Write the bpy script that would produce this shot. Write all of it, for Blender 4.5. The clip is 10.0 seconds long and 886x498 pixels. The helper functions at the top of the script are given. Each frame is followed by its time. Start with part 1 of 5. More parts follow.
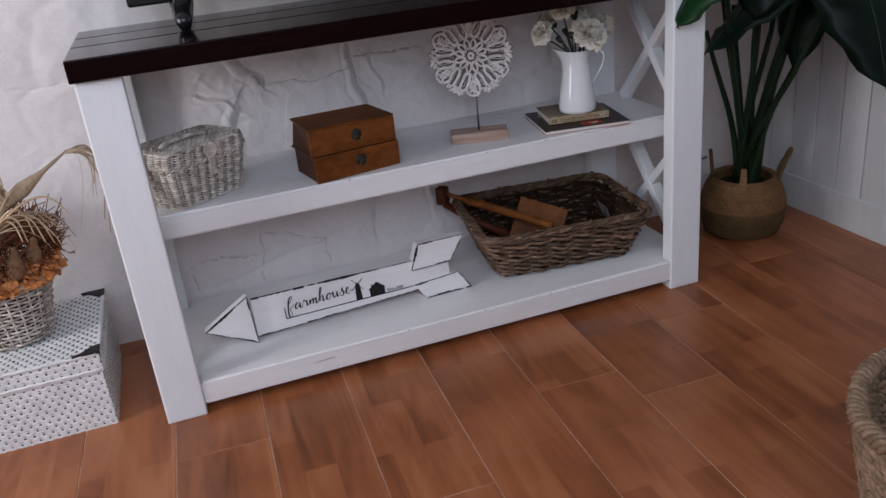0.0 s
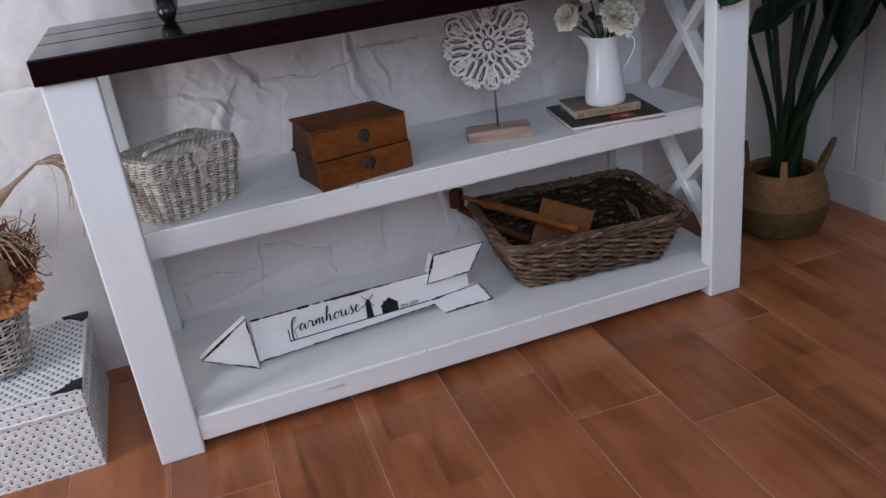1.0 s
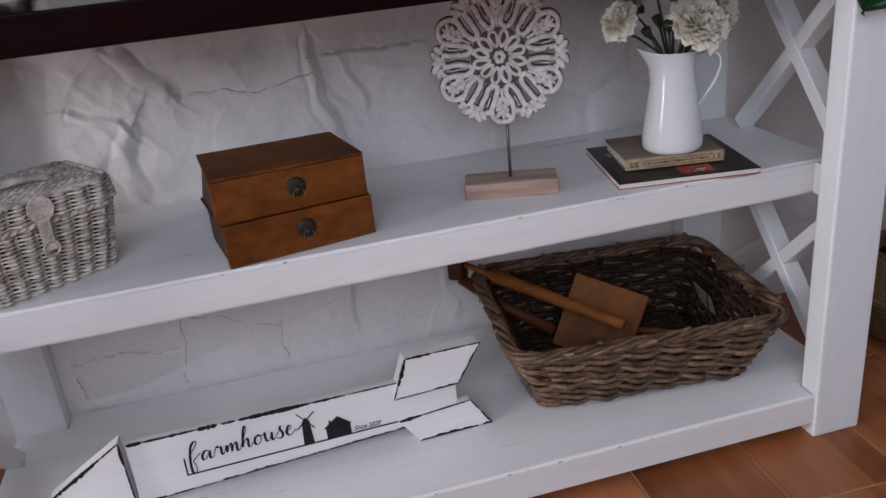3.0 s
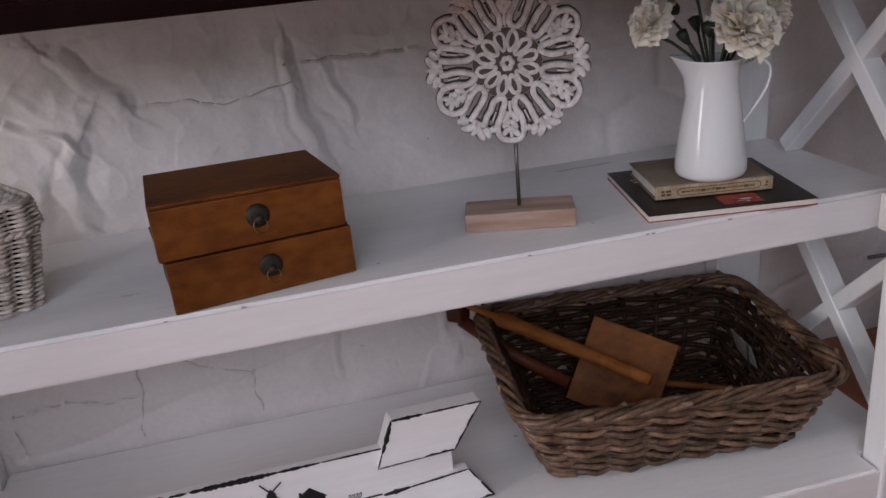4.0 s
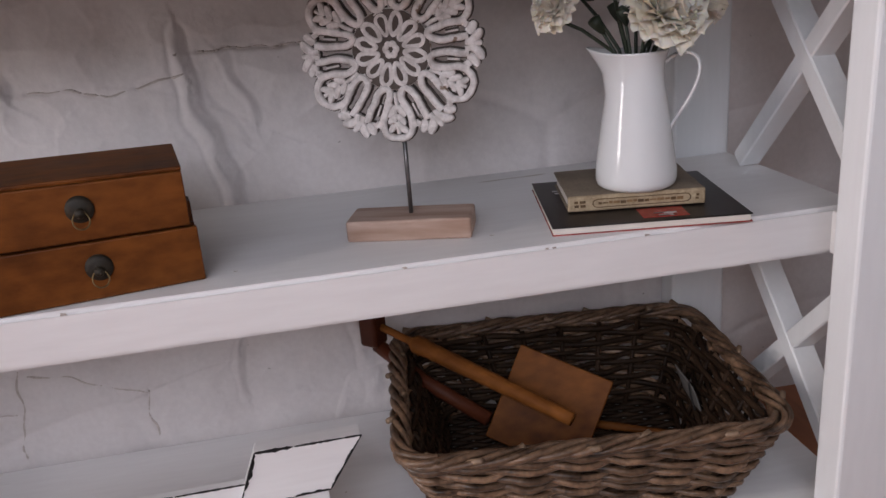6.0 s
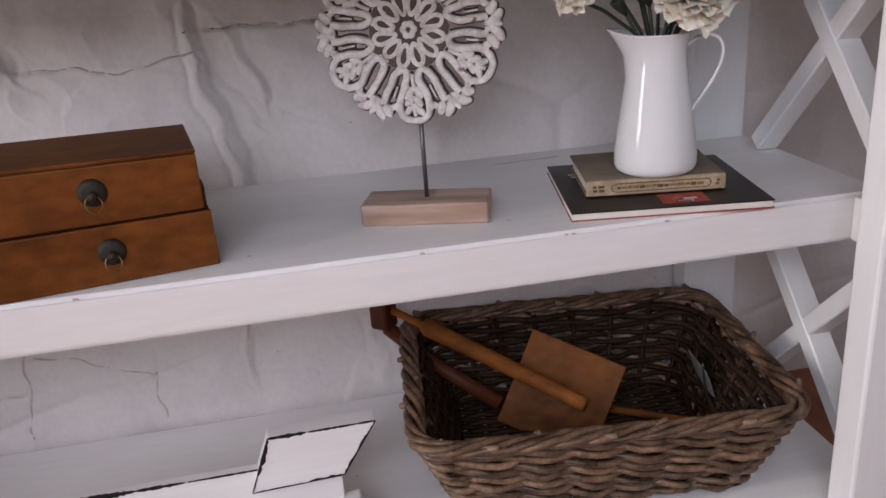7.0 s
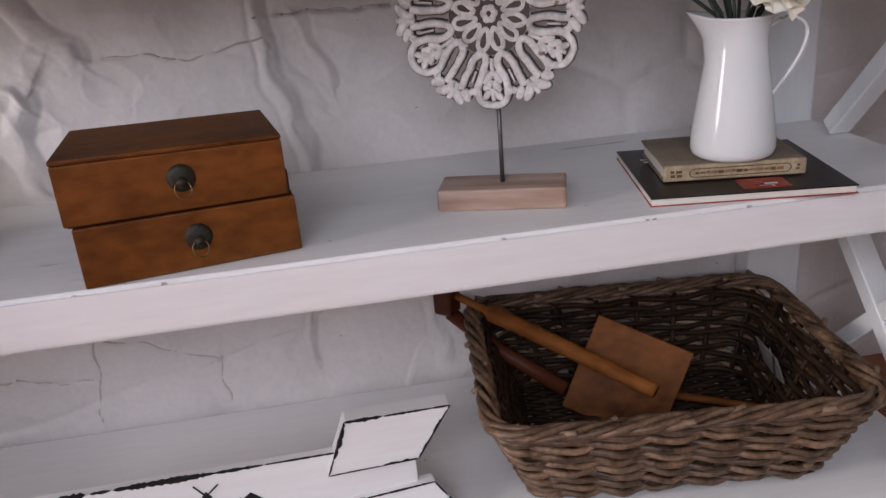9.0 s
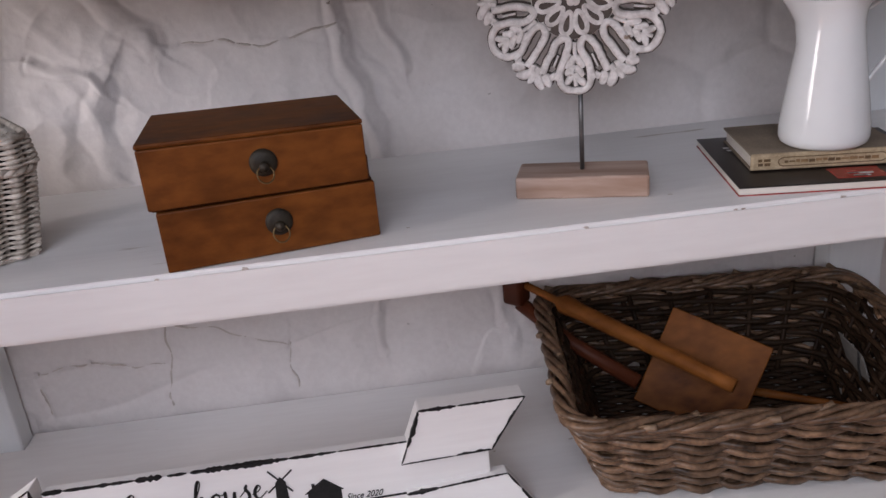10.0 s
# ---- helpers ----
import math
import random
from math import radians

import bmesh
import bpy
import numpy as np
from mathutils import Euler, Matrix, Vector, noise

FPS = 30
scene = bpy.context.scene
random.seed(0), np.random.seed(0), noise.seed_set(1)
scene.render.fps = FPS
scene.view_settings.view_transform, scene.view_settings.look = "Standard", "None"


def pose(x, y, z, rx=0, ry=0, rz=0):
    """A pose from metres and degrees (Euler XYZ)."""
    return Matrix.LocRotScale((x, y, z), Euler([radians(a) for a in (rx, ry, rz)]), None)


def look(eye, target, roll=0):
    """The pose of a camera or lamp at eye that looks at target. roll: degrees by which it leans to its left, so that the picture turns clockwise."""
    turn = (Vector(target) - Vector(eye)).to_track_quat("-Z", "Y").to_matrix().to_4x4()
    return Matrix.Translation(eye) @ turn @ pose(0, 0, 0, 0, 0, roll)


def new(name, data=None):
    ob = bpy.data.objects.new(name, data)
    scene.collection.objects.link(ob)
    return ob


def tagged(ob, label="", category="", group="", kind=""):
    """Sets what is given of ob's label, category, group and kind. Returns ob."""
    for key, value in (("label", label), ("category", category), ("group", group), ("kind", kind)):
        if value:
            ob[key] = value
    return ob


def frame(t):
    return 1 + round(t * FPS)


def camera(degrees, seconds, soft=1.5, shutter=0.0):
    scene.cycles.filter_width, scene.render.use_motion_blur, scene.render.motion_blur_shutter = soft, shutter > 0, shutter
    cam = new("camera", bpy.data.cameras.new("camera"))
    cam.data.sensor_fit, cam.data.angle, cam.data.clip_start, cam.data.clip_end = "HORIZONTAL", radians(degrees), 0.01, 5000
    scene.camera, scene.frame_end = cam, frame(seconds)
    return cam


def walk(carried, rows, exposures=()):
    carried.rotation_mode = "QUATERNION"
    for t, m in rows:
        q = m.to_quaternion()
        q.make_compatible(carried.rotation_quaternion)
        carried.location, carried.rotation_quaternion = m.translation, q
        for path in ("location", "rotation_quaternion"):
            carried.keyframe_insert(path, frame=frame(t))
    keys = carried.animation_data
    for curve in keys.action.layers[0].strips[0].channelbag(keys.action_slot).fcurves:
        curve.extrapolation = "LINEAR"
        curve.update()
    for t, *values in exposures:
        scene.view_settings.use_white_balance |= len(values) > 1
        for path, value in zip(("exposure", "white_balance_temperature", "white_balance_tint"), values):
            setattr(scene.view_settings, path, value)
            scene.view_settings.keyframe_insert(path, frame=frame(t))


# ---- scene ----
cam = camera(57.0, 10.0)
PATH = [
    (0, (0.182, -1.803, 1.105), (0.722, -0.048, 0.311), -6.2),
    (0.5, (0.18, -1.744, 1.097), (0.73, 0.007, 0.303), -6.6),
    (1, (0.199, -1.581, 1.073), (0.743, 0.161, 0.256), -7.4),
    (1.5, (0.257, -1.423, 1.044), (0.813, 0.315, 0.226), -6.8),
    (2, (0.323, -1.3, 1.023), (0.829, 0.439, 0.176), -6.2),
    (2.5, (0.464, -1.165, 0.985), (0.884, 0.611, 0.168), -6.4),
    (4, (0.602, -0.825, 0.884), (0.995, 0.996, 0.157), -5.5),
    (4.5, (0.72, -0.809, 0.86), (1.005, 1.046, 0.169), -5.9),
    (5, (0.793, -0.799, 0.819), (1.001, 1.092, 0.203), -6.0),
    (5.5, (0.829, -0.774, 0.791), (1.112, 1.106, 0.171), -5.3),
    (7, (0.806, -0.729, 0.799), (1.108, 1.121, 0.101), -4.3),
    (7.5, (0.789, -0.728, 0.803), (1.091, 1.12, 0.101), -4.4),
    (8, (0.778, -0.731, 0.803), (1.072, 1.116, 0.095), -4.5),
    (8.5, (0.755, -0.725, 0.804), (1.04, 1.118, 0.08), -4.6),
    (9, (0.74, -0.717, 0.803), (0.986, 1.13, 0.077), -4.8),
    (9.5, (0.72, -0.705, 0.806), (0.904, 1.146, 0.069), -5.1),
    (10, (0.704, -0.699, 0.798), (0.836, 1.155, 0.059), -5.4),
]

walk(cam, [(t, look(eye, target, roll)) for t, eye, target, roll in PATH], exposures=[(0.0, -1.1, 5900, 8), (1.0, -1.04, 5720, 6), (2.5, -0.85, 5850, 8), (4.5, -1.06, 6430, 12), (5.5, -0.88, 6460, 12), (7.0, -0.59, 6460, 12), (10.0, -0.65, 6410, 12)])

# ---- world and light ----
world = bpy.data.worlds.new("sky")
scene.world = world
world.use_nodes = True
wn = world.node_tree
sky = wn.nodes.new("ShaderNodeTexSky")
sky.sky_type, sky.sun_disc = "NISHITA", False
sky.sun_elevation, sky.sun_rotation = radians(38), radians(250)
wn.links.new(sky.outputs[0], wn.nodes["Background"].inputs[0])
wn.nodes["Background"].inputs[1].default_value = 0.05


def window_light(name, eye, target, sx, sy, watts, colour):
    data = bpy.data.lights.new(name, "AREA")
    data.shape, data.size, data.size_y, data.energy, data.color = "RECTANGLE", sx, sy, watts, colour
    ob = new(name, data)
    ob.matrix_world = look(eye, target)
    return ob


# daylight of the tall window in the left wall and of the one behind the camera
window_light("window_daylight", (-2.36, -0.7, 1.3), (0.6, -0.1, 0.6), 0.72, 1.7, 92, (1.04, 0.965, 0.95))
window_light("window_daylight", (-0.1, -2.21, 1.86), (0.4, 0.3, 0.4), 2.1, 1.2, 52, (0.93, 0.965, 1.1))

# ---- materials ----


def base_material(name, rough=0.5, metal=0.0, spec=0.5):
    m = bpy.data.materials.new(name)
    m.use_nodes = True
    b = m.node_tree.nodes["Principled BSDF"]
    b.inputs["Roughness"].default_value = rough
    b.inputs["Metallic"].default_value = metal
    b.inputs["Specular IOR Level"].default_value = spec
    return m, m.node_tree, b


def surface(name, a, b, rough=0.5, metal=0.0, scale=8.0, stretch=(1, 1, 1), grain=60.0, bump=0.15, vary=0.0, island=False,
            detail=6.0, gloss_vary=0.12, dist=0.002, contrast=(0.3, 0.7), spec=0.5, speck=None):
    """Two colours mixed by broad noise, a finer grain, relief, and a shift of brightness from piece to piece."""
    m, nt, bs = base_material(name, rough, metal, spec)
    N, L = nt.nodes.new, nt.links.new
    tc, mp = N("ShaderNodeTexCoord"), N("ShaderNodeMapping")
    mp.inputs["Scale"].default_value = stretch
    L(tc.outputs["Object"], mp.inputs[0])
    oi, add = N("ShaderNodeObjectInfo"), N("ShaderNodeVectorMath")
    mul = N("ShaderNodeMath")
    mul.operation, mul.inputs[1].default_value = "MULTIPLY", 37.0
    add.operation = "ADD"
    L(oi.outputs["Random"], mul.inputs[0])
    L(mp.outputs[0], add.inputs[0])
    L(mul.outputs[0], add.inputs[1])
    n1, n2 = N("ShaderNodeTexNoise"), N("ShaderNodeTexNoise")
    n1.inputs["Scale"].default_value, n1.inputs["Detail"].default_value = scale, detail
    n2.inputs["Scale"].default_value, n2.inputs["Detail"].default_value = grain, 4.0
    L(add.outputs[0], n1.inputs["Vector"])
    L(add.outputs[0], n2.inputs["Vector"])
    ramp = N("ShaderNodeValToRGB")
    ramp.color_ramp.elements[0].position, ramp.color_ramp.elements[1].position = contrast
    ramp.color_ramp.elements[0].color, ramp.color_ramp.elements[1].color = (*a, 1), (*b, 1)
    mixn = N("ShaderNodeMix")
    mixn.inputs[0].default_value = 0.35
    L(n1.outputs[0], mixn.inputs[2])
    L(n2.outputs[0], mixn.inputs[3])
    L(mixn.outputs[0], ramp.inputs[0])
    colour = ramp.outputs[0]
    if vary:
        hsv, mr = N("ShaderNodeHueSaturation"), N("ShaderNodeMapRange")
        mr.inputs[3].default_value, mr.inputs[4].default_value = 1 - vary, 1 + vary
        L(N("ShaderNodeNewGeometry").outputs["Random Per Island"] if island else oi.outputs["Random"], mr.inputs[0])
        L(mr.outputs[0], hsv.inputs["Value"])
        L(colour, hsv.inputs["Color"])
        colour = hsv.outputs[0]
    if speck:
        n3, r3, mx = N("ShaderNodeTexNoise"), N("ShaderNodeValToRGB"), N("ShaderNodeMix")
        mx.data_type = "RGBA"
        n3.inputs["Scale"].default_value, n3.inputs["Detail"].default_value = speck[1], 5.0
        r3.color_ramp.elements[0].position, r3.color_ramp.elements[1].position = speck[2], speck[2] + 0.04
        L(add.outputs[0], n3.inputs["Vector"])
        L(n3.outputs[0], r3.inputs[0])
        L(r3.outputs[0], mx.inputs[0])
        L(colour, mx.inputs[6])
        mx.inputs[7].default_value = (*speck[0], 1)
        colour = mx.outputs[2]
    L(colour, bs.inputs["Base Color"])
    rr = N("ShaderNodeMapRange")
    rr.inputs[3].default_value, rr.inputs[4].default_value = max(rough - gloss_vary, 0.03), min(rough + gloss_vary, 1)
    L(n1.outputs[0], rr.inputs[0])
    L(rr.outputs[0], bs.inputs["Roughness"])
    bp = N("ShaderNodeBump")
    bp.inputs["Strength"].default_value, bp.inputs["Distance"].default_value = bump, dist
    L(mixn.outputs[0], bp.inputs["Height"])
    L(bp.outputs[0], bs.inputs["Normal"])
    return m


WALL = surface("painted_stone", (0.69, 0.64, 0.62), (0.83, 0.785, 0.765), 0.55, scale=7, grain=110, bump=0.55, dist=0.003, speck=((0.3, 0.26, 0.22), 60, 0.73))
JOINT_DIRT = surface("grimy_wall_joint", (0.5, 0.43, 0.39), (0.66, 0.6, 0.55), 0.8, scale=40, grain=200, bump=0.3)
PAINT_CHIP = surface("chipped_paint_spot", (0.34, 0.28, 0.24), (0.6, 0.54, 0.49), 0.7, scale=60, grain=200, bump=0.2)
PLASTER = surface("warm_grey_plaster", (0.36, 0.34, 0.33), (0.45, 0.43, 0.42), 0.8, scale=3, grain=120, bump=0.1)
# white boards in a greyer tone: the corner's weaker light is in the colour
PANEL_WALL = surface("dimmed_board_paint", (0.5, 0.5, 0.49), (0.6, 0.6, 0.585), 0.45, scale=4, grain=70, stretch=(1, 1, 0.15), bump=0.12, vary=0.03)
PANEL = surface("white_panel_paint", (0.74, 0.74, 0.73), (0.82, 0.82, 0.8), 0.4, scale=4, grain=70, stretch=(1, 1, 0.15), bump=0.1, vary=0.02)
WHITE = surface("brushed_white_paint", (0.73, 0.71, 0.7), (0.84, 0.83, 0.82), 0.46, scale=9, grain=110, stretch=(0.12, 1, 1), bump=0.3, vary=0.02, speck=((0.42, 0.36, 0.3), 34, 0.715))
WHITE_UP = surface("brushed_white_paint_upright", (0.73, 0.74, 0.745), (0.81, 0.825, 0.83), 0.42, scale=9, grain=110, stretch=(1, 1, 0.12), bump=0.22, vary=0.02, speck=((0.42, 0.36, 0.3), 34, 0.735))
MAHOGANY = surface("dark_stained_pine", (0.0015, 0.0006, 0.0008), (0.008, 0.0012, 0.0016), 0.13, scale=10, grain=80, stretch=(0.06, 1, 1), bump=0.07, vary=0.15, detail=8, spec=0.13, gloss_vary=0.05)
SHEEN = surface("satin_enamel", (0.73, 0.745, 0.745), (0.78, 0.795, 0.795), 0.09, scale=5, grain=30, bump=0.02, gloss_vary=0.03)
DRAWER = surface("honey_brown_wood", (0.055, 0.015, 0.003), (0.21, 0.068, 0.013), 0.5, scale=14, grain=75, stretch=(0.5, 1, 1), bump=0.2, vary=0.1, contrast=(0.34, 0.64), detail=10, spec=0.14, speck=((0.035, 0.011, 0.003), 38, 0.72))
DRAWER_DARK = surface("dark_brown_wood", (0.03, 0.011, 0.004), (0.09, 0.03, 0.01), 0.48, scale=7, grain=55, stretch=(1, 0.2, 1), bump=0.15, vary=0.1, spec=0.15)
BRONZE = surface("aged_bronze", (0.01, 0.008, 0.005), (0.035, 0.025, 0.013), 0.6, 0.25, scale=60, grain=300, bump=0.2)
BRASS = surface("worn_brass_wire", (0.08, 0.05, 0.02), (0.2, 0.14, 0.06), 0.35, 0.8, scale=60, grain=300, bump=0.1)
STEEL = surface("dark_steel_rod", (0.1, 0.1, 0.1), (0.2, 0.19, 0.19), 0.35, 0.8, scale=60, grain=300, bump=0.05)
PALE = surface("pale_raw_wood", (0.3, 0.18, 0.125), (0.62, 0.47, 0.39), 0.65, scale=18, grain=80, stretch=(0.14, 1, 1), bump=0.3, detail=9, contrast=(0.36, 0.62))
CARVED = surface("whitewashed_carving", (0.46, 0.43, 0.41), (0.78, 0.75, 0.73), 0.6, scale=60, grain=260, bump=0.4, contrast=(0.34, 0.6), speck=((0.24, 0.17, 0.12), 55, 0.66))
# bare wood edges, with the shade of grooves and holes in the colour
CARVED_DARK = surface("bare_groove_and_shade", (0.05, 0.04, 0.033), (0.13, 0.105, 0.09), 0.75, scale=40, grain=220, bump=0.3)
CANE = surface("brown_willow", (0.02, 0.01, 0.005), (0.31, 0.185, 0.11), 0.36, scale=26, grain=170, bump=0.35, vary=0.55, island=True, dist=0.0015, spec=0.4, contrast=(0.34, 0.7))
CANE_CUT = surface("cut_willow", (0.1, 0.058, 0.032), (0.32, 0.22, 0.14), 0.5, scale=40, grain=170, bump=0.3)
# the brown willow darkened: shade inside the basket is put into its colour
CANE_SHADED = surface("shaded_willow", (0.012, 0.006, 0.0035), (0.05, 0.028, 0.016), 0.55, scale=22, grain=160, bump=0.3, vary=0.3, island=True, spec=0.12)
WICKER = surface("whitewashed_wicker", (0.22, 0.18, 0.14), (0.7, 0.635, 0.56), 0.55, scale=40, grain=200, bump=0.3, vary=0.16, island=True, contrast=(0.33, 0.62))
WICKER_WHITE = surface("white_woven_paper", (0.68, 0.67, 0.66), (0.82, 0.82, 0.81), 0.6, scale=30, grain=240, bump=0.35, vary=0.05, island=True)
# near-black filler: shade inside the woven things is put into this colour
SHADE_FILL = surface("hollow_shade", (0.012, 0.01, 0.009), (0.03, 0.026, 0.023), 0.9, scale=30, grain=200, bump=0.1, spec=0.1)
IRON = surface("black_iron", (0.012, 0.012, 0.013), (0.04, 0.04, 0.042), 0.5, 0.5, scale=50, grain=260, bump=0.25)
BLACK_PAINT = surface("black_paint", (0.008, 0.008, 0.009), (0.025, 0.024, 0.024), 0.55, scale=60, grain=260, bump=0.2, spec=0.2)
PLASTIC = surface("black_gloss_plastic", (0.008, 0.008, 0.009), (0.014, 0.014, 0.016), 0.2, scale=6, grain=60, bump=0.02)
TOOL = surface("worn_beech_tool", (0.08, 0.024, 0.005), (0.28, 0.1, 0.023), 0.5, scale=13, grain=60, stretch=(0.45, 1, 1), bump=0.2, vary=0.15, detail=9, spec=0.1, contrast=(0.32, 0.68), speck=((0.03, 0.01, 0.004), 45, 0.7))
TOOL_RED = surface("reddish_tool_wood", (0.05, 0.012, 0.005), (0.11, 0.028, 0.011), 0.45, scale=8, grain=60, stretch=(0.2, 1, 1), bump=0.15, spec=0.2)
PAPER = surface("page_edges", (0.55, 0.5, 0.44), (0.74, 0.7, 0.64), 0.8, scale=12, grain=500, stretch=(0.05, 0.05, 6), bump=0.2)
COVER = surface("olive_cloth_cover", (0.15, 0.118, 0.085), (0.3, 0.24, 0.18), 0.7, scale=20, grain=300, bump=0.2, spec=0.2)
SPINE = surface("cream_spine", (0.2, 0.14, 0.075), (0.52, 0.41, 0.27), 0.65, scale=40, grain=300, bump=0.2)
SPINE_MARK = surface("brown_spine_ornament", (0.06, 0.035, 0.015), (0.16, 0.09, 0.03), 0.6, scale=60, grain=300, bump=0.1)
SPINE_GOLD = surface("faded_gold_ornament", (0.14, 0.075, 0.03), (0.3, 0.18, 0.08), 0.6, scale=60, grain=300, bump=0.1)
GLOSSY_BLACK = surface("glossy_dark_cover", (0.004, 0.0035, 0.0035), (0.022, 0.015, 0.013), 0.34, scale=9, grain=60, bump=0.03, spec=0.3)
GLOSSY_RED = surface("glossy_red_print", (0.2, 0.015, 0.012), (0.42, 0.05, 0.04), 0.25, scale=30, grain=90, bump=0.03)
GLOSSY_WHITE = surface("printed_white", (0.5, 0.48, 0.47), (0.62, 0.6, 0.58), 0.3, scale=30, grain=90, bump=0.03)
LEAF = surface("dark_green_leaf", (0.003, 0.011, 0.007), (0.01, 0.03, 0.018), 0.38, scale=8, grain=70, bump=0.25, vary=0.2, spec=0.3)
# lit copy of the leaf green: daylight on one leaf is in the colour
LEAF_SUNLIT = surface("sunlit_green_leaf", (0.008, 0.045, 0.013), (0.022, 0.09, 0.026), 0.36, scale=8, grain=70, bump=0.25)
STEM = surface("green_stem", (0.006, 0.016, 0.007), (0.016, 0.034, 0.014), 0.42, scale=12, grain=80, stretch=(1, 1, 0.1), bump=0.2, spec=0.2)
SEAGRASS = surface("tan_seagrass", (0.13, 0.066, 0.026), (0.235, 0.13, 0.058), 0.7, scale=30, grain=160, bump=0.4, vary=0.14, island=True, spec=0.15)
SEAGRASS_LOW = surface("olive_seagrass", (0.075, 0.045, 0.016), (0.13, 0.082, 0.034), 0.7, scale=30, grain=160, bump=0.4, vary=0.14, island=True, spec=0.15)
SEAGRASS_PALE = surface("pale_hyacinth", (0.1, 0.06, 0.034), (0.36, 0.25, 0.165), 0.7, scale=30, grain=160, bump=0.4, vary=0.22, island=True, spec=0.15)
SOIL = surface("dark_soil", (0.01, 0.008, 0.006), (0.03, 0.022, 0.016), 0.9, scale=50, grain=200, bump=0.6, dist=0.006, spec=0.1)
POD = surface("brown_seed_pod", (0.12, 0.065, 0.03), (0.27, 0.16, 0.085), 0.65, scale=20, grain=120, bump=0.3, spec=0.2)
HUSK = surface("dry_husk", (0.3, 0.21, 0.12), (0.56, 0.43, 0.29), 0.6, scale=20, grain=120, stretch=(1, 1, 0.3), bump=0.3, vary=0.2, island=True, spec=0.2)
DRY_RED = surface("dry_reddish_flower", (0.08, 0.03, 0.018), (0.22, 0.085, 0.04), 0.8, scale=40, grain=200, bump=0.3, vary=0.35, island=True, spec=0.1)
DRY_ORANGE = surface("dry_orange_flower", (0.5, 0.19, 0.05), (0.78, 0.36, 0.13), 0.7, scale=40, grain=200, bump=0.3, vary=0.25, island=True)
PETAL = surface("cream_petal", (0.92, 0.84, 0.7), (0.97, 0.92, 0.83), 0.6, scale=30, grain=120, bump=0.15, vary=0.06, island=True)
PETAL.node_tree.nodes["Principled BSDF"].inputs["Subsurface Weight"].default_value = 0.5
PETAL.node_tree.nodes["Principled BSDF"].inputs["Subsurface Radius"].default_value = (0.02, 0.017, 0.013)
CALYX = surface("dark_green_calyx", (0.012, 0.02, 0.012), (0.03, 0.045, 0.024), 0.55, scale=30, grain=120, bump=0.15)
GROUT = surface("light_grout", (0.36, 0.18, 0.11), (0.74, 0.5, 0.38), 0.8, scale=7, grain=120, bump=0.2)
CABLE = surface("grey_cable_plastic", (0.12, 0.11, 0.1), (0.2, 0.19, 0.18), 0.5, scale=20, grain=120, bump=0.05)
GLASS, _g, _b = base_material("window_glass", 0.02)
_b.inputs["Transmission Weight"].default_value = 1.0


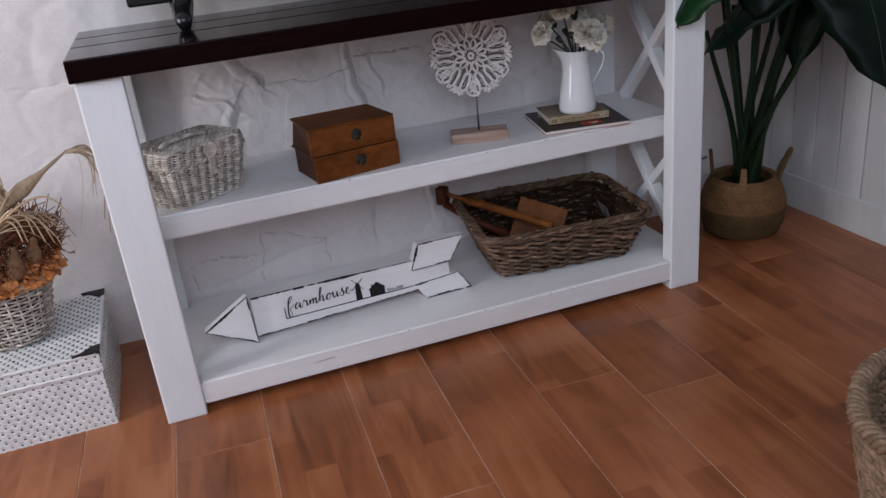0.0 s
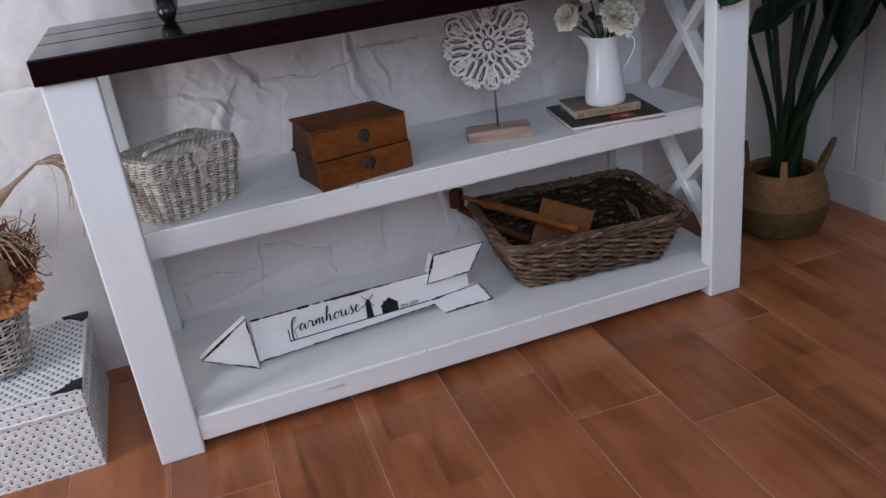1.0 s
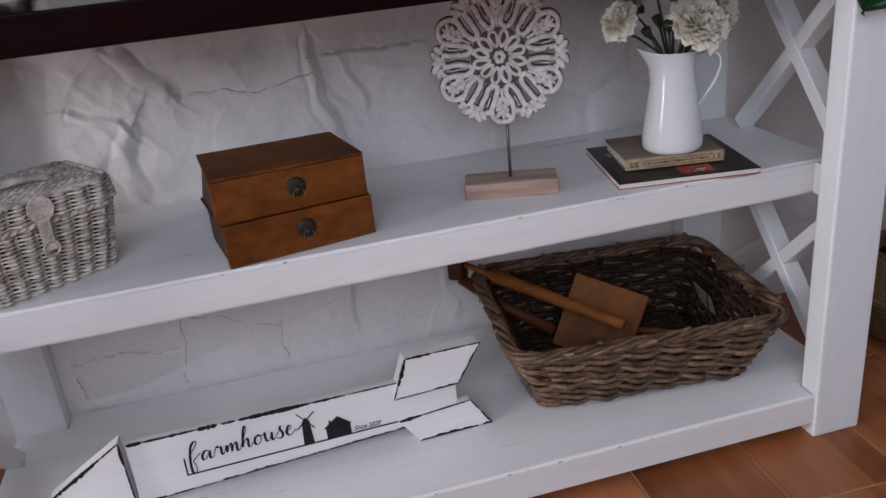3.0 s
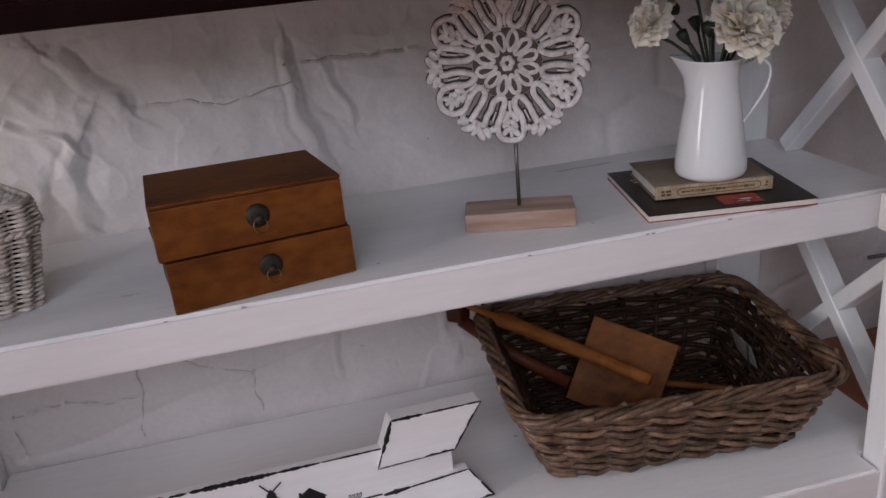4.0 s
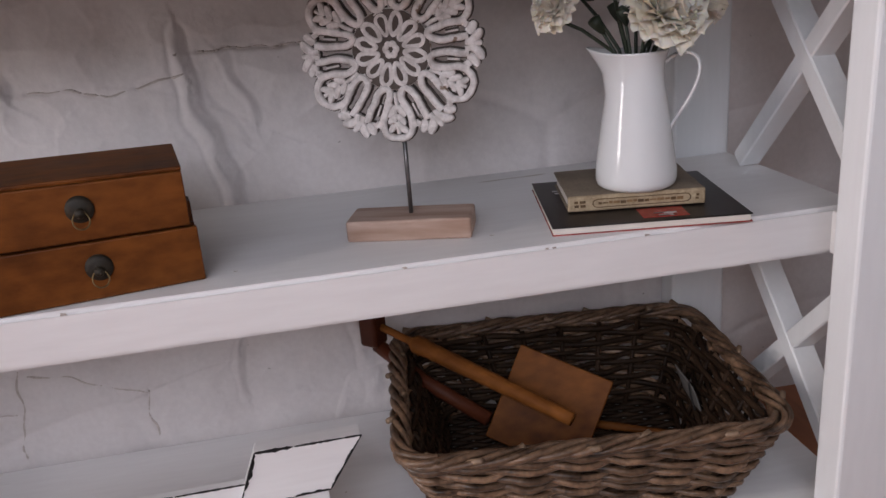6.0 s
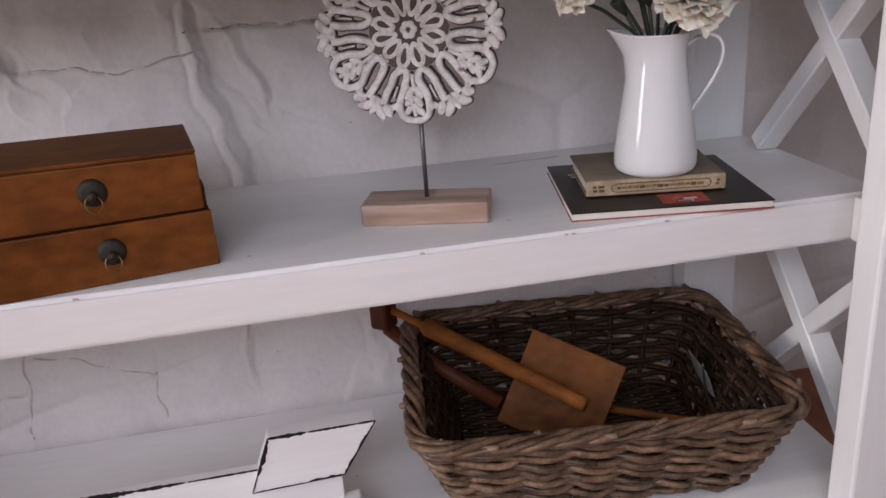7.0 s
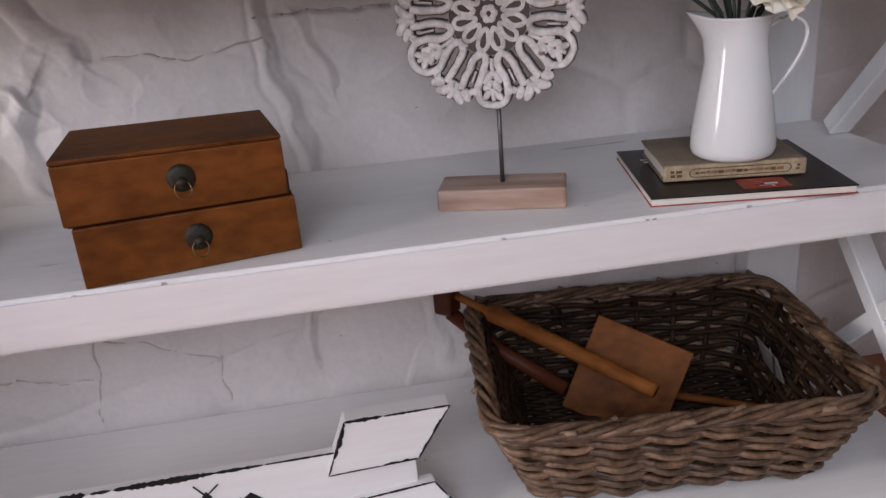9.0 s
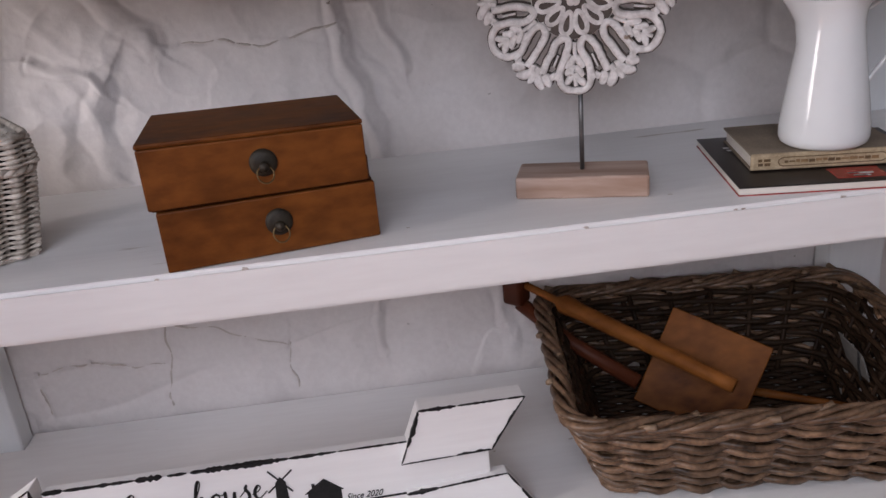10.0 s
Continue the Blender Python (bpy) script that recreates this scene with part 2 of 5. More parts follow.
def floor_tile_material():
    """Wood-look ceramic: long strips inside each tile, of unlike tone, with streaky grain."""
    m, nt, bs = base_material("wood_look_tile", 0.3)
    N, L = nt.nodes.new, nt.links.new
    tc, oi = N("ShaderNodeTexCoord"), N("ShaderNodeObjectInfo")
    mul = N("ShaderNodeMath")
    mul.operation, mul.inputs[1].default_value = "MULTIPLY", 53.0
    L(oi.outputs["Random"], mul.inputs[0])
    add = N("ShaderNodeVectorMath")
    add.operation = "ADD"
    L(tc.outputs["Object"], add.inputs[0])
    L(mul.outputs[0], add.inputs[1])
    rot = N("ShaderNodeMapping")
    rot.inputs["Rotation"].default_value = (0, 0, radians(90))
    L(add.outputs[0], rot.inputs[0])
    brick = N("ShaderNodeTexBrick")
    brick.offset = 0.37
    brick.inputs["Scale"].default_value = 1.0
    brick.inputs["Brick Width"].default_value, brick.inputs["Row Height"].default_value = 0.31, 0.071
    brick.inputs["Mortar Size"].default_value, brick.inputs["Bias"].default_value = 0.0006, 0.0
    brick.inputs["Color1"].default_value = (0.0, 0.0, 0.0, 1)
    brick.inputs["Color2"].default_value = (1.0, 1.0, 1.0, 1)
    brick.inputs["Mortar"].default_value = (0.3, 0.3, 0.3, 1)
    L(rot.outputs[0], brick.inputs["Vector"])
    st = N("ShaderNodeMapping")
    st.inputs["Scale"].default_value = (1, 0.13, 1)
    L(add.outputs[0], st.inputs[0])
    g1, g2 = N("ShaderNodeTexNoise"), N("ShaderNodeTexNoise")
    g1.inputs["Scale"].default_value, g1.inputs["Detail"].default_value, g1.inputs["Distortion"].default_value = 15, 6, 1.6
    g2.inputs["Scale"].default_value, g2.inputs["Detail"].default_value = 3.2, 3
    L(st.outputs[0], g1.inputs["Vector"])
    L(add.outputs[0], g2.inputs["Vector"])
    a, b = N("ShaderNodeMix"), N("ShaderNodeMix")
    a.inputs[0].default_value, b.inputs[0].default_value = 0.74, 0.42
    L(brick.outputs["Color"], a.inputs[2])
    L(g1.outputs[0], a.inputs[3])
    L(a.outputs[0], b.inputs[2])
    L(g2.outputs[0], b.inputs[3])
    ramp = N("ShaderNodeValToRGB")
    e = ramp.color_ramp.elements
    e[0].position, e[0].color = 0.25, (0.1, 0.029, 0.009, 1)
    e[1].position, e[1].color = 0.75, (0.46, 0.185, 0.078, 1)
    mid = e.new(0.48)
    mid.color = (0.29, 0.095, 0.033, 1)
    L(b.outputs[0], ramp.inputs[0])
    L(ramp.outputs[0], bs.inputs["Base Color"])
    rr = N("ShaderNodeMapRange")
    rr.inputs[3].default_value, rr.inputs[4].default_value = 0.26, 0.46
    L(g2.outputs[0], rr.inputs[0])
    L(rr.outputs[0], bs.inputs["Roughness"])
    bp = N("ShaderNodeBump")
    bp.inputs["Strength"].default_value, bp.inputs["Distance"].default_value = 0.12, 0.001
    L(g1.outputs[0], bp.inputs["Height"])
    L(bp.outputs[0], bs.inputs["Normal"])
    return m


TILE = floor_tile_material()

# ---- builders ----


def thing(name, x, y, z, rz=0.0, label="", category="", group="", kind="", rx=0.0, ry=0.0):
    ob = new(name)
    ob.empty_display_size = 0.05
    ob.matrix_world = pose(x, y, z, rx, ry, rz)
    return tagged(ob, label, category, group, kind)


def mesh_from(bm, name, material, smooth=False):
    me = bpy.data.meshes.new(name)
    bm.to_mesh(me)
    bm.free()
    if smooth:
        for p in me.polygons:
            p.use_smooth = True
    me.materials.append(material)
    return me


def part(name, bm, material, parent=None, label="", smooth=False):
    """Links a bmesh as one mesh object, under a thing or a part."""
    ob = new(name, mesh_from(bm, name, material, smooth))
    ob.parent = parent
    return tagged(ob, label) if label else ob


def box(x0, x1, y0, y1, z0, z1, bevel=0.003, seg=2, wear=0.0, cuts=0):
    bm = bmesh.new()
    bmesh.ops.create_cube(bm, size=1.0)
    for v in bm.verts:
        v.co = Vector(((x0 + x1) / 2 + v.co.x * (x1 - x0), (y0 + y1) / 2 + v.co.y * (y1 - y0), (z0 + z1) / 2 + v.co.z * (z1 - z0)))
    if cuts:
        bmesh.ops.subdivide_edges(bm, edges=bm.edges[:], cuts=cuts, use_grid_fill=True)
    if bevel:
        sharp = [e for e in bm.edges if len(e.link_faces) == 2 and e.calc_face_angle(0) > 0.5]
        bmesh.ops.bevel(bm, geom=sharp, offset=bevel, segments=seg, affect="EDGES", profile=0.5)
    if wear:
        for v in bm.verts:
            v.co += noise.noise_vector(v.co * 23.0) * wear
    return bm


def add_tube(bm, pts, radius, sides=6, closed=False, flat=1.0, taper=None, normal=None):
    """Sweeps a round or flattened section along points. flat: depth across 'normal' over width."""
    n = len(pts)
    P = [Vector(p) for p in pts]
    rings = []
    up = Vector(normal) if normal else None
    prev = None
    for i in range(n):
        a = P[i - 1] if (closed or i > 0) else P[i]
        c = P[(i + 1) % n] if (closed or i < n - 1) else P[i]
        d = (c - a).normalized() if (c - a).length > 1e-9 else Vector((0, 0, 1))
        if up is not None:
            u = (up - d * up.dot(d))
            u = u.normalized() if u.length > 1e-6 else d.orthogonal().normalized()
        else:
            u = d.orthogonal().normalized() if prev is None else (prev - d * prev.dot(d)).normalized()
        prev = u
        w = d.cross(u)
        r = radius * (taper(i / max(n - 1, 1)) if taper else 1.0)
        rings.append([bm.verts.new(P[i] + u * (math.cos(2 * math.pi * k / sides) * r * flat) + w * (math.sin(2 * math.pi * k / sides) * r)) for k in range(sides)])
    m = n if closed else n - 1
    for i in range(m):
        A, B = rings[i], rings[(i + 1) % n]
        for k in range(sides):
            bm.faces.new((A[k], A[(k + 1) % sides], B[(k + 1) % sides], B[k]))
    if not closed:
        bm.faces.new(rings[0][::-1])
        bm.faces.new(rings[-1])
    return bm


def tube(pts, radius, **kw):
    return add_tube(bmesh.new(), pts, radius, **kw)


def lathe(profile, steps=40, cap=True):
    bm = bmesh.new()
    rings = [[bm.verts.new((r * math.cos(2 * math.pi * k / steps), r * math.sin(2 * math.pi * k / steps), z)) for k in range(steps)] for r, z in profile]
    for A, B in zip(rings, rings[1:]):
        for k in range(steps):
            bm.faces.new((A[k], A[(k + 1) % steps], B[(k + 1) % steps], B[k]))
    if cap:
        bm.faces.new(rings[0][::-1])
        bm.faces.new(rings[-1])
    return bm


def prism(outline, y0, y1, bevel=0.0015):
    """A flat board: outline in x and z, from depth y0 to y1."""
    bm = bmesh.new()
    f = bm.faces.new([bm.verts.new((x, y0, z)) for x, z in outline])
    r = bmesh.ops.extrude_face_region(bm, geom=[f])
    for v in r["geom"]:
        if isinstance(v, bmesh.types.BMVert):
            v.co.y = y1
    bmesh.ops.recalc_face_normals(bm, faces=bm.faces[:])
    if bevel:
        bmesh.ops.bevel(bm, geom=bm.edges[:], offset=bevel, segments=2, affect="EDGES")
    return bm


def loop_point(s, hx, hy, corner):
    """A point and outward way at the share s of a rounded rectangle's edge."""
    sx, sy = 2 * (hx - corner), 2 * (hy - corner)
    arc = math.pi * corner / 2
    total = 2 * (sx + sy) + 4 * arc
    d = (s % 1.0) * total
    runs = [(sx, (-1, 0)), (arc, None), (sy, None), (arc, None), (sx, None), (arc, None), (sy, None), (arc, None)]
    corners = [(hx - corner, -(hy - corner), -90), (hx - corner, hy - corner, 0), (-(hx - corner), hy - corner, 90), (-(hx - corner), -(hy - corner), 180)]
    starts = [Vector((-(hx - corner), -hy)), Vector((hx, -(hy - corner))), Vector((hx - corner, hy)), Vector((-hx, hy - corner))]
    ways = [Vector((1, 0)), Vector((0, 1)), Vector((-1, 0)), Vector((0, -1))]
    outs = [Vector((0, -1)), Vector((1, 0)), Vector((0, 1)), Vector((-1, 0))]
    for side in range(4):
        length = sx if side % 2 == 0 else sy
        if d <= length:
            return starts[side] + ways[side] * d, outs[side]
        d -= length
        if d <= arc:
            cx, cy, a0 = corners[side]
            a = radians(a0 + 90 * d / arc)
            o = Vector((math.cos(a), math.sin(a)))
            return Vector((cx, cy)) + o * corner, o
        d -= arc
    return starts[0], outs[0]


def rounded(pts, closed=False, rounds=2):
    """Cuts the corners of a line of points, so that it runs in a smooth curve."""
    for _ in range(rounds):
        ends = list(zip(pts, pts[1:] + pts[:1])) if closed else list(zip(pts, pts[1:]))
        cut = [tuple(a * k + b * (1 - k) for a, b in zip(p, q)) for p, q in ends for k in (0.75, 0.25)]
        pts = cut if closed else [pts[0]] + cut + [pts[-1]]
    return pts


def woven(owner, lower, upper, height, corner, stakes, rows, cane, amp, material, stake_material, z0=0.0, row_name="weaver", flat=1.0, jitter=0.0, joined=False, sides=6, per=4, rows_from=0.0, aligned=False, pair=0.0):
    """Basket sides: upright stakes and rows of cane that go in and out of them. lower and upper: half sizes."""
    rng = random.Random(rows * 7 + stakes)

    def place(s, f, off):
        hx, hy = lower[0] + (upper[0] - lower[0]) * f, lower[1] + (upper[1] - lower[1]) * f
        p, o = loop_point(s, hx, hy, corner * (0.8 + 0.2 * f))
        q = p + o * off
        return Vector((q.x, q.y, z0 + height * f))

    keep = bmesh.new() if joined else None
    for r, k2 in [(r, k2) for r in range(rows) for k2 in range(2 if pair else 1)]:
        f = rows_from + (1 - rows_from) * (r + 0.5) / rows
        n = stakes * per
        start = rng.random()
        pts = []
        for i in range(n):
            ph = math.pi * i / per + (0 if aligned else r + k2) % 2 * math.pi
            lift = jitter * noise.noise((i * 0.31, r * 3.7, start * 9)) + pair * math.cos(ph)
            pts.append(place(i / n, f + lift / height, amp * math.sin(ph) + jitter * 0.4 * noise.noise((i * 0.5, r * 1.3, 4.0))))
        if joined:
            add_tube(keep, pts, cane, sides=sides, closed=True, flat=flat, normal=(0, 0, 1))
        else:
            # each row is laid as several lengths of cane, whose ends tuck in behind a stake
            pieces, at, bm = 5, int(start * n), bmesh.new()
            for k in range(pieces):
                a, b = at + k * n // pieces, at + (k + 1) * n // pieces + per
                # an aligned weave is drawn thin where it dips between the uprights, which leaves dark slots
                thin = (lambda f, a=a, b=b: 0.75 + 0.27 * math.sin(math.pi * (a + f * (b - a - 1)) / per)) if aligned else None
                add_tube(bm, [pts[j % n] for j in range(a, b)], cane * (rng.uniform(0.95, 1.06) if aligned else rng.uniform(0.85, 1.12)), sides=sides, flat=flat, normal=(0, 0, 1), taper=thin)
            part(row_name, bm, material, owner, smooth=True)
    if joined:
        tagged(part("weave", keep, material, owner, smooth=True), kind="stuff")
    bm = bmesh.new()
    for i in range(stakes):
        s = (i + 0.5) / stakes
        add_tube(bm, [place(s, f, -amp - cane if aligned else 0) for f in (0.0, 0.33, 0.66, 1.0)], cane * 0.9, sides=5)
    tagged(part("upright_weave", bm, stake_material, owner, smooth=True), kind="stuff")
    return place


def twisted_rim(place, f, count, radius, spread, turns, material, owner, samples=260, name="rim_strand", lift=0.0):
    for k in range(count):
        pts = []
        for i in range(samples):
            s = i / samples
            a = 2 * math.pi * (turns * s + k / count)
            p = place(s, f, spread * math.cos(a))
            pts.append(p + Vector((0, 0, spread * math.sin(a) * 0.8 + lift + 0.001 * noise.noise((i * 0.2, k, 1)))))
        part(name, tube(pts, radius, sides=6, closed=True), material, owner, smooth=True)


# ---- the room ----
ROOM_L, ROOM_R, ROOM_F, ROOM_B, ROOM_H = -2.4, 2.12, -2.25, 0.5, 2.95

# stone wall behind the table: uneven blocks under thick white paint, with raised and sunken joints
JOINTS = [  # (x, z) courses of the joints, width, height
    ([(0.129, 0.192), (0.204, 0.191), (0.275, 0.184), (0.329, 0.182)], 0.005, -0.007),
    ([(0.339, 0.251), (0.337, 0.21), (0.337, 0.173), (0.317, 0.094)], 0.006, -0.006),
    ([(0.351, 0.241), (0.437, 0.218), (0.464, 0.212), (0.528, 0.184)], 0.004, -0.007),
    ([(0.529, 0.19), (0.527, 0.144), (0.526, 0.1)], 0.006, -0.006),
    ([(0.54, 0.166), (0.614, 0.159), (0.699, 0.156), (0.78, 0.147)], 0.004, 0.006),
    ([(0.689, 0.253), (0.672, 0.204), (0.677, 0.147)], 0.005, 0.008),
    ([(0.126, 0.165), (0.13, 0.112)], 0.006, -0.004),
    ([(0.335, 0.759), (0.366, 0.725), (0.388, 0.703), (0.415, 0.675)], 0.008, 0.007),
    ([(0.448, 0.672), (0.519, 0.668), (0.55, 0.662), (0.604, 0.672), (0.666, 0.676)], 0.0035, -0.007),
    ([(0.666, 0.736), (0.666, 0.677), (0.67, 0.637), (0.688, 0.59), (0.706, 0.537), (0.715, 0.478)], 0.0075, 0.017),
    ([(0.238, 0.664), (0.277, 0.651), (0.314, 0.639), (0.332, 0.621)], 0.0045, 0.011),
    ([(0.332, 0.621), (0.314, 0.593), (0.304, 0.56), (0.316, 0.529), (0.327, 0.509)], 0.01, 0.01),
    ([(0.327, 0.66), (0.346, 0.674), (0.376, 0.687), (0.402, 0.68)], 0.007, 0.009),
    ([(0.182, 0.752), (0.228, 0.729), (0.26, 0.702), (0.289, 0.68), (0.32, 0.667)], 0.006, 0.008),
    ([(0.726, 0.699), (0.74, 0.666), (0.755, 0.628), (0.759, 0.609)], 0.006, 0.005),
    ([(0.687, 0.639), (0.714, 0.604), (0.736, 0.572)], 0.006, 0.004),
    ([(0.41, 0.652), (0.409, 0.619), (0.408, 0.595)], 0.006, 0.004),
    ([(0.876, 0.3), (0.887, 0.173), (0.888, 0.08)], 0.009, 0.012),
    ([(0.692, 0.71), (0.742, 0.713), (0.853, 0.707)], 0.0034, -0.009),
    ([(-0.3, 0.77), (-0.144, 0.755), (0.0, 0.757)], 0.005, -0.005),
]


def stone_wall():
    xs = np.concatenate([np.arange(-0.9, 0.1, 0.006), np.arange(0.1, 1.0, 0.0026), np.linspace(1.0, ROOM_R, 190)])
    zs = np.concatenate([np.arange(0, 0.86, 0.0026), np.linspace(0.862, 1.3, 72)])
    X, Z = np.meshgrid(xs, zs)
    rng = np.random.RandomState(5)
    warp_x = 0.05 * np.sin(3.1 * Z + 1.3 * np.sin(2.3 * X)) + 0.025 * np.sin(9 * X + 4 * Z)
    warp_z = 0.04 * np.sin(4.3 * X + 1.7) + 0.02 * np.sin(11 * X - 3 * Z)
    A, B = X + warp_x, Z + warp_z
    sites = []
    for r in range(8):
        z, x = 0.06 + r * 0.21, ROOM_L - 0.2 + rng.rand() * 0.3
        while x < ROOM_R + 0.4:
            sites.append((x, z + 0.05 * (rng.rand() - 0.5), rng.rand()))
            x += 0.26 + 0.2 * rng.rand()
    d1 = np.full(X.shape, 9.0)
    d2 = np.full(X.shape, 9.0)
    tone = np.zeros(X.shape)
    for sx, sz, tn in sites:
        d = np.hypot((A - sx) * 0.62, B - sz)
        near = d < d1
        d2 = np.where(near, d1, np.minimum(d2, d))
        tone = np.where(near, tn, tone)
        d1 = np.where(near, d, d1)
    edge = d2 - d1
    Y = 0.008 * (tone - 0.5) - 0.004 * np.exp(-(edge / 0.016) ** 2) * (1 + np.sin(5 * X + 3 * Z))
    near_table = (X > 0.1) & (X < 1.0)
    Y = np.where(near_table, Y * 0.4, np.where(X < 0.1, Y * 0.2, Y * 0.45))
    for line, width, rise in JOINTS:
        best, sign = np.full(X.shape, 9.0), np.ones(X.shape)
        wob = 0.0035 * np.sin(31 * X + 23 * Z) + 0.0026 * np.sin(67 * Z - 41 * X) + 0.0014 * np.sin(143 * X + 97 * Z)
        for (ax, az), (bx, bz) in zip(line, line[1:]):
            ux, uz = bx - ax, bz - az
            t = np.clip(((X - ax) * ux + (Z - az) * uz) / (ux * ux + uz * uz), 0, 1)
            d = np.hypot(X - ax - t * ux + wob, Z - az - t * uz + wob)
            sign = np.where(d < best, np.sign((X - ax + wob) * uz - (Z - az + wob) * ux), sign)
            best = np.minimum(best, d)
        fade = 0.6 + 0.4 * np.sin(9 * X + 13 * Z + width * 900)
        if rise < 0:
            # a sharp open joint, one block a little proud of the other
            Y += fade * (1.1 * rise * np.exp(-(best / (0.7 * width)) ** 2) + 0.22 * abs(rise) * np.tanh(sign * best / width) * np.exp(-(best / (8 * width)) ** 2))
            continue
        step = np.tanh(sign * best / (1.1 * width)) * np.exp(-(best / (6 * width)) ** 2)
        Y += 0.68 * fade * (0.55 * rise * np.exp(-(best / (1.5 * width)) ** 2) + 0.36 * abs(rise) * step - 0.22 * abs(rise) * np.exp(-((best - 2.2 * width) / (0.5 * width)) ** 2))
    patch = np.exp(-(((X - 0.31) / 0.1) ** 2 + ((Z - 0.6) / 0.13) ** 2)) + 0.8 * np.exp(-(((X - 0.89) / 0.05) ** 2 + ((Z - 0.22) / 0.14) ** 2)) + 0.5 * np.exp(-(((X - 0.72) / 0.12) ** 2 + ((Z - 0.68) / 0.12) ** 2))
    verts = []
    for i in range(X.shape[0]):
        for j in range(X.shape[1]):
            x, z = X[i, j], Z[i, j]
            n = noise.fractal((x * 5, z * 5, 3.1), 1.0, 2.0, 4) * 0.005 + noise.noise((x * 34, z * 34, 1.0)) * 0.001 - abs(noise.noise((x * 11, z * 15, 7.0))) ** 0.5 * 0.003
            if patch[i, j] > 0.03:
                n += 0.5 * patch[i, j] * (0.016 * (0.32 - abs(noise.noise((x * 19, z * 14, 2.0)))) - 0.005)
            verts.append((x, ROOM_B - max(min(Y[i, j] + n, 0.03), -0.02), z))
    w = X.shape[1]
    faces = [(i * w + j, i * w + j + 1, (i + 1) * w + j + 1, (i + 1) * w + j) for i in range(X.shape[0] - 1) for j in range(w - 1)]
    me = bpy.data.meshes.new("wall_north")
    me.from_pydata(verts, [], faces)
    for p in me.polygons:
        p.use_smooth = True
    me.materials.append(WALL)
    ob = new("wall_north", me)
    tagged(ob, "rough stone wall under thick white paint", "wall", kind="structure")
    # grimy open joints, broken here and there, that follow the wall's face
    rng = random.Random(12)

    def face(x, z):
        return verts[int(np.searchsorted(zs, z).clip(0, len(zs) - 1)) * w + int(np.searchsorted(xs, x).clip(0, len(xs) - 1))][1]

    for line, width, rise in JOINTS:
        if rise > 0 or line[0][0] < 0:
            continue
        pts = rounded([tuple(p) for p in line])
        path = [(ax + (bx - ax) * k / 8, az + (bz - az) * k / 8) for (ax, az), (bx, bz) in zip(pts, pts[1:]) for k in range(8)]
        run = []
        for i, (x, z) in enumerate(path):
            wob = 0.0035 * math.sin(31 * x + 23 * z) + 0.0026 * math.sin(67 * z - 41 * x) + 0.0014 * math.sin(143 * x + 97 * z)
            x, z = x - wob, z - wob
            run.append((x, face(x, z) + 0.0003, z))
            if len(run) > 4 and (rng.random() < 0.05 or i == len(path) - 1):
                thick = rng.uniform(0.0012, 0.0023)
                part("joint", tube(run, thick, sides=5, taper=lambda f: 0.25 + 0.75 * math.sin(math.pi * f) ** 0.5 if 0 < f < 1 else 0.25), JOINT_DIRT, ob, smooth=True)
                run = []
    part("wall_core", box(ROOM_L - 0.15, ROOM_R + 0.15, ROOM_B + 0.03, ROOM_B + 0.2, -0.1, ROOM_H, 0), PLASTER, ob)
    part("upper_wall", box(ROOM_L, ROOM_R, ROOM_B - 0.001, ROOM_B + 0.03, 1.3, ROOM_H, 0), WALL, ob)
    part("side_wall", box(ROOM_L, -0.9, ROOM_B - 0.001, ROOM_B + 0.03, 0, 1.3, 0), WALL, ob)


stone_wall()


